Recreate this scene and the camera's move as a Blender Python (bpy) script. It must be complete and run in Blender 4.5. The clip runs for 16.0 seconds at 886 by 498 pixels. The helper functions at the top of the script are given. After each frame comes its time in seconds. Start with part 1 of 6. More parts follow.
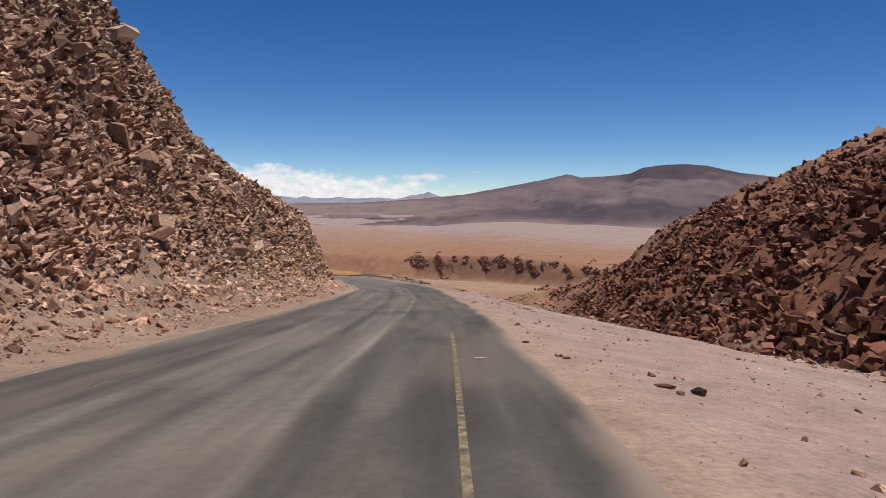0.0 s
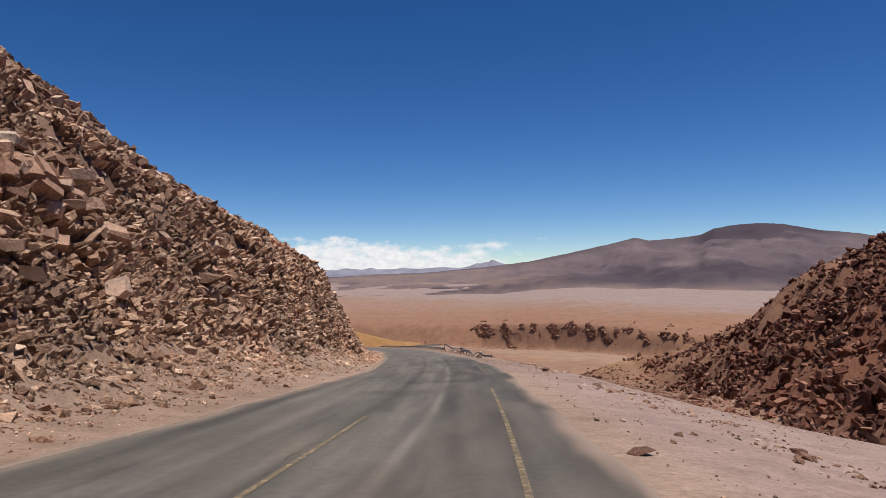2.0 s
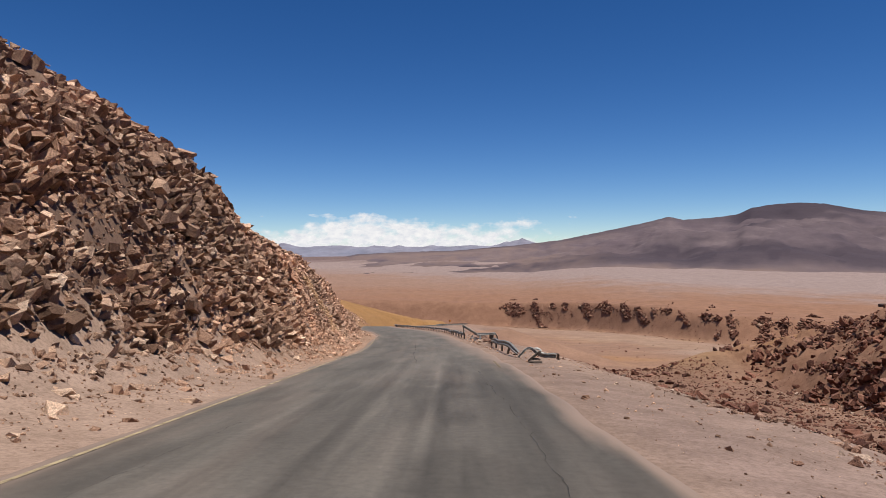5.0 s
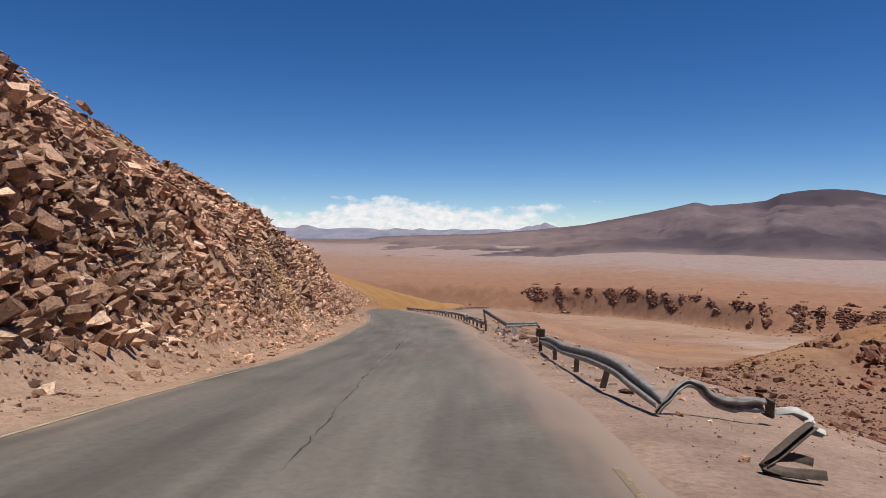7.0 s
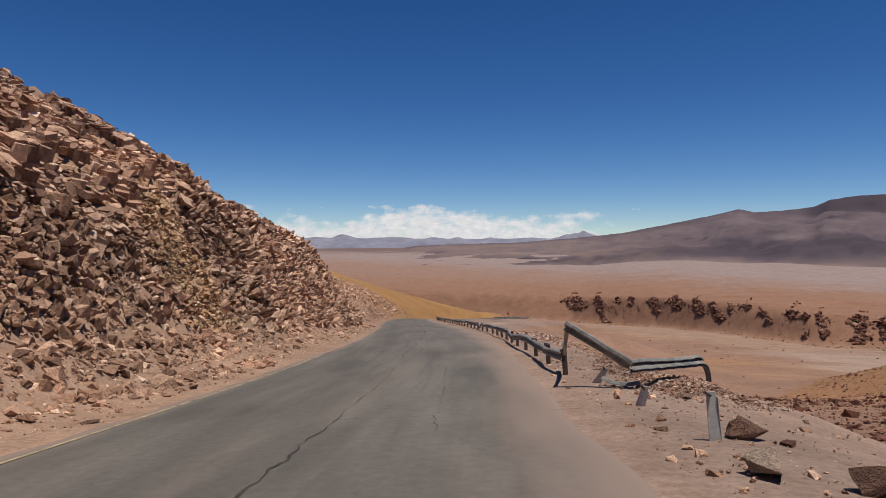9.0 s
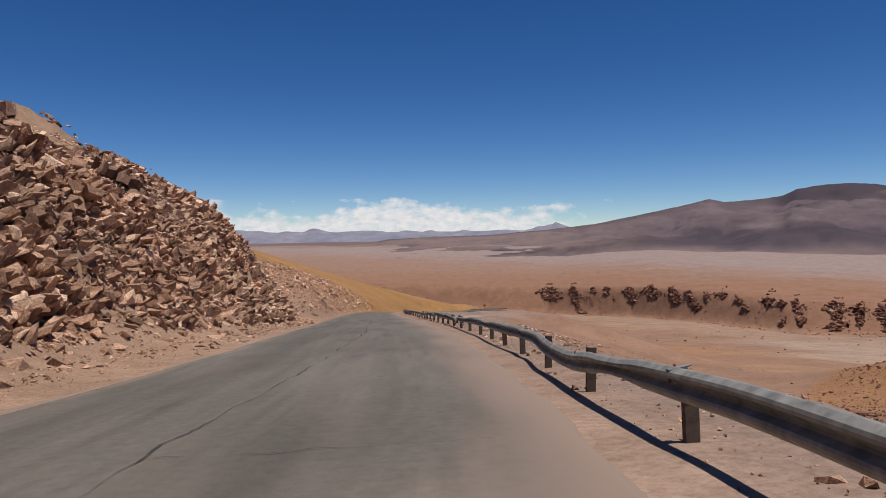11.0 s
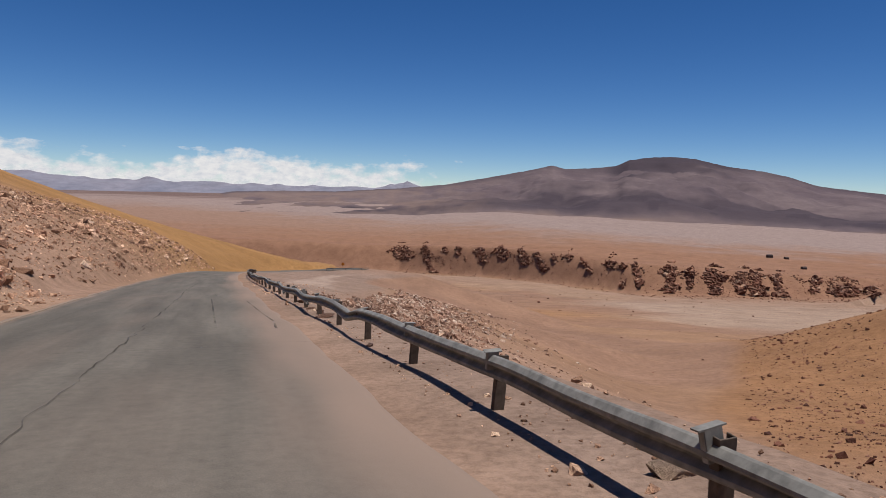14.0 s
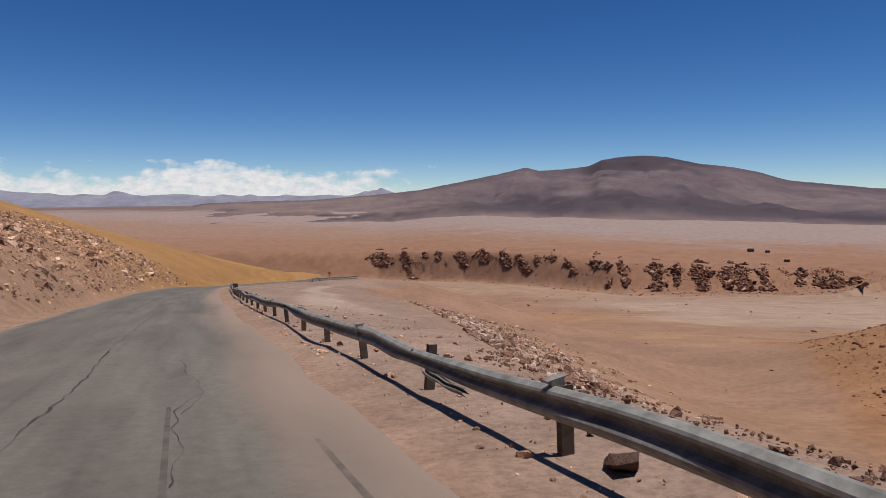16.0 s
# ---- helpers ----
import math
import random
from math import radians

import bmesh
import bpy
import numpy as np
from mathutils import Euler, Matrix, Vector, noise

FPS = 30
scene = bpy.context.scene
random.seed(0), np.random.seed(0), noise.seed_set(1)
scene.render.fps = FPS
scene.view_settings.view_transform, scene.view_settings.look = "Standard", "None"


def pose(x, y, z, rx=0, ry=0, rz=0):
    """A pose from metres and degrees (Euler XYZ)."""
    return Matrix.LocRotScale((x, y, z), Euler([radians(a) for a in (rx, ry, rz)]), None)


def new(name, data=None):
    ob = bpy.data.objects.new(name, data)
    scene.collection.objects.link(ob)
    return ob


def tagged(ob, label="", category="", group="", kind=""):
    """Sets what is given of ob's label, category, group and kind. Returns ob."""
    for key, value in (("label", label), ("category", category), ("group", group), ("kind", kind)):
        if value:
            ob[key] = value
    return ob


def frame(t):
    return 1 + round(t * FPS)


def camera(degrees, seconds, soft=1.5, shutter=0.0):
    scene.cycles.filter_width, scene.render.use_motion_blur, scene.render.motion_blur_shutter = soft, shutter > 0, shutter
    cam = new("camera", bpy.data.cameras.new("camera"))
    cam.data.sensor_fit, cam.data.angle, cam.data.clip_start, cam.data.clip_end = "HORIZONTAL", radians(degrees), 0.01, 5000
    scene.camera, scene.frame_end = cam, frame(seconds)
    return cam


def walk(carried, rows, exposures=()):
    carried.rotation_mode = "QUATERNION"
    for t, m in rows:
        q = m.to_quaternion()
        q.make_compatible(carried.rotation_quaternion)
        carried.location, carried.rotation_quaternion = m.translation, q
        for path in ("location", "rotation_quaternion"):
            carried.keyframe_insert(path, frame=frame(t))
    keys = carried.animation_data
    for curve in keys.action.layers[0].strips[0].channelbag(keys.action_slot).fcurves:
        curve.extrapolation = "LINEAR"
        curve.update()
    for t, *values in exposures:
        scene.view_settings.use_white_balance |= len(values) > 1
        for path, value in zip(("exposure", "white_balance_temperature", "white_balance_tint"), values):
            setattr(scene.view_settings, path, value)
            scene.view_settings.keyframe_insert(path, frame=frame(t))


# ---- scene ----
import itertools

cam = camera(66.431, 16.0, soft=0.3, shutter=0.015)
# seconds, place, then heading to the right, pitch and lean in degrees
ROWS = [
    (0, 0.000, 0.000, 3.040, -0.735, -4.237, 0.830),
    (0.5, 0.003, 8.122, 2.095, -1.576, -3.001, 1.211),
    (1, -0.055, 16.065, 1.176, -3.217, 0.192, -0.101),
    (1.5, -0.173, 23.384, 0.317, -5.062, 1.007, -1.262),
    (2, -0.430, 30.180, -0.361, -6.236, 1.607, -0.854),
    (2.5, -0.768, 37.432, -1.188, -6.643, 4.036, -1.173),
    (3, -1.390, 45.181, -1.970, -6.095, 2.781, -0.408),
    (3.5, -1.947, 52.414, -2.759, -6.569, 2.172, -0.368),
    (4, -2.441, 58.923, -3.481, -7.511, 0.975, -0.625),
    (4.5, -3.202, 65.839, -4.173, -8.361, 0.352, -0.076),
    (4.7, -3.603, 68.617, -4.408, -8.502, 0.151, -0.204),
    (6.8, -6.920, 94.802, -7.332, -10.323, -1.690, 0.453),
    (7, -7.191, 97.056, -7.626, -10.573, -1.566, 0.360),
    (7.5, -8.027, 102.514, -8.324, -11.361, -1.555, 0.166),
    (8, -8.915, 108.213, -8.939, -13.160, -1.616, -0.300),
    (8.5, -9.911, 113.962, -9.545, -13.193, -1.215, -0.140),
    (9, -10.967, 119.661, -10.194, -13.685, -0.790, 0.082),
    (9.5, -12.071, 125.058, -10.817, -13.874, -0.696, -0.612),
    (10, -13.126, 130.538, -11.471, -12.278, -0.957, -0.242),
    (10.2, -13.421, 132.552, -11.824, -11.679, -0.922, -0.823),
    (12.3, -18.390, 154.170, -13.920, -11.436, -2.171, 0.272),
    (12.5, -18.903, 156.207, -14.146, -11.787, -2.086, 0.497),
    (13, -20.259, 161.319, -14.706, -10.274, -3.794, -0.012),
    (13.5, -21.722, 166.588, -15.265, -4.899, -5.332, -0.081),
    (14, -23.290, 172.030, -15.860, 1.321, -4.789, 1.804),
    (14.5, -24.921, 177.434, -16.471, 3.976, -3.395, 0.688),
    (15, -26.435, 182.402, -17.033, 5.379, -2.118, 0.508),
    (15.5, -28.048, 187.655, -17.625, 4.785, -2.568, 0.180),
    (16, -29.691, 192.924, -18.224, 3.403, -4.300, -0.024),
]
walk(cam, [(t, pose(x, y, z, 90 + pitch, 0, -yaw) @ pose(0, 0, 0, 0, 0, lean)) for t, x, y, z, yaw, pitch, lean in ROWS], [(0, 0.15), (8.55, 0.15), (8.95, -0.1), (12.5, -0.05), (16, -0.05)])

# ---- light ----
SUN_DIR = Vector((0.19, -0.06, 0.98)).normalized()
world = bpy.data.worlds.new("desert_sky")
scene.world = world
world.use_nodes = True
wn = world.node_tree.nodes
sky = wn.new("ShaderNodeTexSky")
sky.sky_type = "NISHITA"
sky.sun_disc = False
sky.sun_elevation = math.asin(SUN_DIR.z)
sky.sun_rotation = math.atan2(SUN_DIR.x, SUN_DIR.y)
sky.altitude = 4200
sky.air_density = 1.0
sky.dust_density = 0.0
sky.ozone_density = 2.0
wn["Background"].inputs["Strength"].default_value = 0.0715
deep = wn.new("ShaderNodeGamma")
deep.inputs["Gamma"].default_value = 1.12
rich = wn.new("ShaderNodeHueSaturation")
rich.inputs["Saturation"].default_value = 1.25
rich.inputs["Hue"].default_value = 0.506
wl = world.node_tree.links
wl.new(sky.outputs[0], deep.inputs["Color"])
wl.new(deep.outputs[0], rich.inputs["Color"])
wl.new(rich.outputs[0], wn["Background"].inputs["Color"])
sun = new("sun", bpy.data.lights.new("sun", "SUN"))
sun.data.energy = 5.0
sun.data.angle = radians(0.53)
sun.data.color = (1.0, 0.94, 0.85)
sun.rotation_euler = SUN_DIR.to_track_quat("Z", "Y").to_euler()

# ---- numbers of the place ----


def smooth(e0, e1, v):
    k = np.clip((np.asarray(v, float) - e0) / (e1 - e0), 0, 1)
    return k * k * (3 - 2 * k)


def lattice(ix, iy, iz, seed):
    h = (ix * 374761393 + iy * 668265263 + iz * 2147483647 + seed * 144269504) & 0xFFFFFFFF
    h = ((h ^ (h >> 13)) * 1274126177) & 0xFFFFFFFF
    h = ((h ^ (h >> 16)) * 2246822519) & 0xFFFFFFFF
    return ((h ^ (h >> 15)) & 0xFFFFFF) / float(0xFFFFFF) * 2 - 1


def vnoise(x, y, seed=0):
    x, y = np.asarray(x, float), np.asarray(y, float)
    ix, iy = np.floor(x).astype(np.int64), np.floor(y).astype(np.int64)
    fx, fy = x - ix, y - iy
    fx, fy = fx * fx * (3 - 2 * fx), fy * fy * (3 - 2 * fy)
    a, b = lattice(ix, iy, 0, seed), lattice(ix + 1, iy, 0, seed)
    c, d = lattice(ix, iy + 1, 0, seed), lattice(ix + 1, iy + 1, 0, seed)
    return (a + (b - a) * fx) * (1 - fy) + (c + (d - c) * fx) * fy


def fbm(x, y, octaves=4, seed=0, gain=0.5):
    out, amp = 0, 1.0
    for k in range(octaves):
        out = out + amp * vnoise(x * 2**k + 17.3 * k, y * 2**k - 9.1 * k, seed + k)
        amp *= gain
    return out


def worley(x, y, seed=0):
    """Distance to the nearest of scattered points, and a random height for its cell."""
    x, y = np.asarray(x, float), np.asarray(y, float)
    ix, iy = np.floor(x).astype(np.int64), np.floor(y).astype(np.int64)
    best = np.full(x.shape, 9.0)
    cell = np.zeros(x.shape)
    tx, ty = np.zeros(x.shape), np.zeros(x.shape)
    for dx in (-1, 0, 1):
        for dy in (-1, 0, 1):
            px = ix + dx + 0.5 + 0.45 * lattice(ix + dx, iy + dy, 1, seed)
            py = iy + dy + 0.5 + 0.45 * lattice(ix + dx, iy + dy, 2, seed)
            d = np.hypot(px - x, py - y)
            near = d < best
            best = np.where(near, d, best)
            cell = np.where(near, lattice(ix + dx, iy + dy, 3, seed), cell)
            tx = np.where(near, (x - px) * lattice(ix + dx, iy + dy, 4, seed), tx)
            ty = np.where(near, (y - py) * lattice(ix + dx, iy + dy, 5, seed), ty)
    return best, cell, tx + ty


# the road's line: x and z of the driven lane against y
RY = [-60, -30, 0, 30, 60, 90, 120, 150, 180, 210, 240, 270, 300, 330, 360, 385, 405, 420]
RX = [0.3, 0.1, 0, -0.42, -2.6, -6.3, -11.05, -17.25, -25.7, -35.05, -44.1, -51.9, -58.6, -64.0, -66.6, -65.8, -60, -49]
RZ = [7.9, 4.6, 1.24, -2.05, -5.35, -8.65, -11.95, -15.12, -18.35, -21.77, -25.15, -28.5, -32.1, -35.9, -39.5, -42.2, -44.1, -45.3]


def spline(xs, ys):
    xs, ys = np.array(xs, float), np.array(ys, float)
    m = np.gradient(ys, xs)

    def f(v):
        v = np.asarray(v, float)
        i = np.clip(np.searchsorted(xs, v) - 1, 0, len(xs) - 2)
        h = xs[i + 1] - xs[i]
        k = np.clip((v - xs[i]) / h, 0, 1)
        a, b = (1 + 2 * k) * (1 - k) ** 2, k * (1 - k) ** 2
        c, d = k * k * (3 - 2 * k), k * k * (k - 1)
        return a * ys[i] + b * h * m[i] + c * ys[i + 1] + d * h * m[i + 1]

    return f


road_x, road_z = spline(RY, RX), spline(RY, RZ)
table = lambda ys, vs: (lambda v: np.interp(v, ys, vs))
camber = table([60, 110, 125, 145, 165, 240, 300], [0.02, 0.06, 0.1, 0.1, 0.06, 0.06, 0.0])
left_edge = table([-60, 0, 30, 75, 115, 148, 162, 190, 215, 300, 430], [-7.6, -7.7, -7.4, -6.2, -7.2, -7.2, -6.3, -6.3, -6.9, -7.0, -6.0])
right_edge = table([-60, 55, 75, 110, 130, 142, 165, 182, 430], [1.9, 2.0, 2.6, 2.2, 1.5, 1.5, 2.0, 1.85, 1.9])
# the cut on the left: foot, its height, height of the steep face, slopes
cut_u = table([-60, 40, 62, 85, 110, 140, 155, 172, 185, 192, 197, 204, 206, 232, 300], [-12.5, -11.8, -12.6, -12, -10.7, -11.6, -11.7, -10.8, -10.2, -10, -10.2, -10.4, -12, -9.5, -9.5])
cut_h = table([-60, 40, 62, 85, 110, 140, 155, 172, 185, 192, 197, 204, 215, 240, 300], [20, 18.4, 12, 9.6, 9.6, 3.6, 8.7, 5.7, 6, 8.2, 6.2, 0.5, 1.6, 2.8, 3])
cut_s = table([-60, 40, 62, 85, 110, 140, 155, 172, 185, 192, 197, 204, 206, 240], [1.5, 2.1, 1.37, 1.83, 2.47, 1.87, 1.68, 1.73, 1.54, 1.48, 1.63, 1.4, 0.6, 0.8])
cut_t = table([-60, 40, 62, 85, 110, 140, 155, 172, 185, 192, 197, 204, 210, 300], [0.9, 0.9, 1.0, 0.6, 0.62, 0.76, 0.52, 0.5, 0.48, 0.54, 0.42, 0.4, 0.5, 0.5])
# the open slope on the right and the plain beyond
OY = [-60, 0, 56, 100, 116, 129, 147, 208, 226, 246, 288, 330, 500, 880, 1000, 1280, 5000]
OZ = [3.5, -3.4, -10.8, -16.8, -17.7, -19.2, -22.4, -29.4, -34.6, -39, -46.6, -52, -76, -118, -126, -150, -150]
open_z = spline(OY, OZ)
apron_s = table([-60, 40, 70, 85, 105, 122, 140], [0.19, 0.19, 0.225, 0.275, 0.29, 0.3, 0.36])
shelf_u = table([-60, 118, 128, 137, 150, 165, 190, 203, 210, 221, 250, 280, 300, 330, 400], [5.5, 5.5, 5.2, 5.0, 5.0, 4.7, 5.0, 5.2, 7, 10.5, 18.5, 24.5, 27, 29, 24])
hill_x = table([-60, 45, 60, 80, 105, 119, 147, 175, 205, 230], [28, 26, 25, 26, 26.5, 28, 29.5, 27.1, 23.9, 25.6])
hill_k = table([-60, 30, 60, 100, 150, 162, 176, 200, 222, 235], [1.15, 1.12, 0.98, 0.82, 1.07, 0.79, 0.6, 0.36, 0.12, 0])


def bank_line(x):
    """y at which the far bank of the dry river rises."""
    return np.interp(x, [-900, -72, 61, 208, 277, 355, 1200], [1500, 1340, 1185, 905, 872, 888, 960])


def bank_top(x):
    """Height of the brow of that bank."""
    return np.interp(x, [-900, -70, 39, 159, 245, 436, 1200], [-118, -115, -102, -93, -91, -100, -108])


def ground_z(x, y, rough=True):
    x, y = np.asarray(x, float), np.asarray(y, float)
    yr = np.clip(y, -60, 420)
    u = x - road_x(yr)
    zr = road_z(yr)
    le, re = left_edge(yr), right_edge(yr)
    bed = zr + camber(yr) * np.clip(u, -9, 4) - 0.06
    # right
    apron = bed - 0.12 * np.clip(u - 2.6, 0, 4.4) - apron_s(yr) * np.clip(u - 7, 0, 200)
    out = np.clip(u - shelf_u(yr), 0, None)
    fill = bed - np.interp(yr, [200, 235], [0.05, 0.09]) * np.clip(u - 3.5, 0, None) - np.interp(yr, [200, 225, 280, 300, 400], [0.6, 0.32, 0.25, 0.15, 0.2]) * out
    shelf = smooth(128, 160, y)
    right = apron * (1 - shelf) + fill * shelf
    low = open_z(np.clip(y, -60, 5000))
    low = low - 0.03 * np.clip(x - 40, 0, 200) * smooth(200, 300, y) * (1 - smooth(400, 900, y))
    low = low + 17 * np.exp(-(((x - 80) / 36) ** 2 + ((y - 285) / 42) ** 2))
    k = np.clip(0.5 + 0.5 * (right - low) / 2.0, 0, 1)
    right = low * (1 - k) + right * k + 2.0 * k * (1 - k)
    right = right + 3.7 * np.exp(-(((x - 24) / 7) ** 2 + ((y - 194) / 13) ** 2))
    right = right + 0.22 * np.exp(-(((x + 9.2) / 0.75) ** 2 + ((y - 134.9) / 1.15) ** 2)) + 0.18 * np.exp(-(((x + 10.2) / 0.5) ** 2 + ((y - 139) / 2.6) ** 2))
    # hill on the right
    w = x - hill_x(np.clip(y, -60, 230))
    hill = np.where(w > 0, 1.15 * np.clip(w, 0, 16) + 0.45 * np.clip(w - 16, 0, 60), 0.0) * hill_k(np.clip(y, -60, 235))
    right = right + hill * 1.0
    # left
    w = np.clip(cut_u(yr) - u, 0, None)
    h1, s1 = cut_h(yr), cut_s(yr)
    face = np.where(w < h1 / s1, w * s1, h1 + (w - h1 / s1) * cut_t(yr))
    foot = 0.9 * smooth(0.6, 1.0, (le - u) / np.maximum(le - cut_u(yr), 0.5)) + 0.10 * np.clip(le - u, 0, 4)
    left = bed + foot * smooth(0.2, 2.5, le - u) + face
    # ridge that closes the slope on the left
    s = (x + 58) * -0.766 + (y - 432) * -0.643
    n = (x + 58) * 0.643 + (y - 432) * -0.766
    along = np.clip(s, -30, 260)
    ridge = -46.5 + 0.225 * along + 0.0007 * along * np.abs(along) - 0.9 * np.clip(-s, 0, 60)
    front = ridge - 0.085 * np.clip(n, 0, None)
    back = ridge - 0.42 * np.clip(-n, 0, None)
    base = bed + foot * smooth(0.2, 2.5, le - u)
    slope = base + np.minimum(face, np.maximum(front - base, 0.1 * w))
    open_k = smooth(206, 226, y)
    left = left * (1 - open_k) + slope * open_k
    left = np.where(n < 0, np.minimum(left, back), left)
    z = np.where(u < 0, np.where(u < le, left, bed), np.where(u < 2.6, bed, right))
    # beyond the ridge and the road the open slope takes over
    far = smooth(425, 450, y)
    z = np.where(y > 425, np.maximum(low, np.where(n < 0, back, -999)) * far + np.maximum(z * (1 - far), -999 * (1 - far)), z)
    z = np.where((n < 0) & (x < 0), np.maximum(z, low - 4), z)
    # far bank of the river, then the plain
    d = y - bank_line(x)
    wall = smooth(-8, 55, d + 5 * fbm(x / 70, y / 70, 3, 31))
    brow = bank_top(x) + (-60 - bank_top(x)) * smooth(60, 3800, d)
    z = np.where(y > 600, z * (1 - wall) + np.maximum(brow, z) * wall, z)
    if rough:
        away = np.clip(np.maximum(le - u, u - re), 0, None)
        z = z + 0.05 * fbm(x / 0.9, y / 0.9, 3, 3) * smooth(0.2, 2, away) + 0.16 * fbm(x / 5, y / 5, 3, 5) * smooth(1, 6, away)
        big = smooth(20, 120, np.abs(u))
        z = z + (1.5 * fbm(x / 90, y / 90, 4, 8) * big)
        rock = smooth(0.2, 2.5, cut_u(yr) - u) * smooth(206, 192, y) * (u < 0) + smooth(0, 3, x - hill_x(np.clip(y, -60, 230))) * smooth(230, 190, y) * (u > 0)
        w1, c1, t1 = worley(x / 4.2, y / 4.2, 11)
        w2, c2, t2 = worley(x / 1.7, y / 1.7, 12)
        z = z + rock * np.where(u < 0, 0.55 * c1 + 0.8 * t1 + 0.25 * c2 + 0.3 * t2 - 0.2, 0.75 * c1 + 1.0 * t1 + 0.4 * c2 + 0.5 * t2 - 0.25)
    return z


# ---- materials ----
def mat(name, rough=0.9, spec=0.3):
    m = bpy.data.materials.new(name)
    m.use_nodes = True
    n, l = m.node_tree.nodes, m.node_tree.links
    b = n["Principled BSDF"]
    b.inputs["Roughness"].default_value = rough
    b.inputs["Specular IOR Level"].default_value = spec
    return m, n, l, b


def ramp(n, stops):
    r = n.new("ShaderNodeValToRGB")
    while len(r.color_ramp.elements) < len(stops):
        r.color_ramp.elements.new(0.5)
    for e, (p, c) in zip(r.color_ramp.elements, stops):
        e.position, e.color = p, (*c, 1) if len(c) == 3 else c
    return r


def noise_node(n, l, vec, scale, detail=5, rough=0.6):
    t = n.new("ShaderNodeTexNoise")
    t.inputs["Scale"].default_value = scale
    t.inputs["Detail"].default_value = detail
    t.inputs["Roughness"].default_value = rough
    if vec is not None:
        l.new(vec, t.inputs["Vector"])
    return t


def mixc(n, l, kind, fac, a, b):
    x = n.new("ShaderNodeMix")
    x.data_type, x.blend_type = "RGBA", kind
    for sock, v in ((x.inputs[0], fac), (x.inputs[6], a), (x.inputs[7], b)):
        if isinstance(v, (int, float)):
            sock.default_value = v
        elif isinstance(v, tuple):
            sock.default_value = (*v, 1)
        else:
            l.new(v, sock)
    return x.outputs[2]


def bump(n, l, b, height, strength, dist):
    u = n.new("ShaderNodeBump")
    u.inputs["Strength"].default_value, u.inputs["Distance"].default_value = strength, dist
    l.new(height, u.inputs["Height"])
    l.new(u.outputs[0], b.inputs["Normal"])


def soil_material():
    m, n, l, b = mat("desert_soil", 0.95, 0.15)
    co = n.new("ShaderNodeTexCoord").outputs["Object"]
    at = n.new("ShaderNodeAttribute")
    at.attribute_name = "soil"
    big, mid, fine = noise_node(n, l, co, 0.06, 6), noise_node(n, l, co, 0.9, 6, 0.65), noise_node(n, l, co, 9, 4, 0.7)
    r1 = ramp(n, [(0.3, (0.78, 0.76, 0.75)), (0.7, (1.2, 1.2, 1.2))])
    l.new(big.outputs[0], r1.inputs[0])
    c = mixc(n, l, "MULTIPLY", 0.8, at.outputs["Color"], r1.outputs[0])
    r2 = ramp(n, [(0.3, (0.72, 0.7, 0.68)), (0.62, (1.15, 1.15, 1.15))])
    l.new(mid.outputs[0], r2.inputs[0])
    c = mixc(n, l, "MULTIPLY", 0.75, c, r2.outputs[0])
    r3 = ramp(n, [(0.33, (0.6, 0.57, 0.55)), (0.55, (1.08, 1.08, 1.08)), (0.75, (1.35, 1.35, 1.35))])
    l.new(fine.outputs[0], r3.inputs[0])
    c = mixc(n, l, "MULTIPLY", 0.6, c, r3.outputs[0])
    l.new(c, b.inputs["Base Color"])
    bump(n, l, b, fine.outputs[0], 0.6, 0.06)
    return m


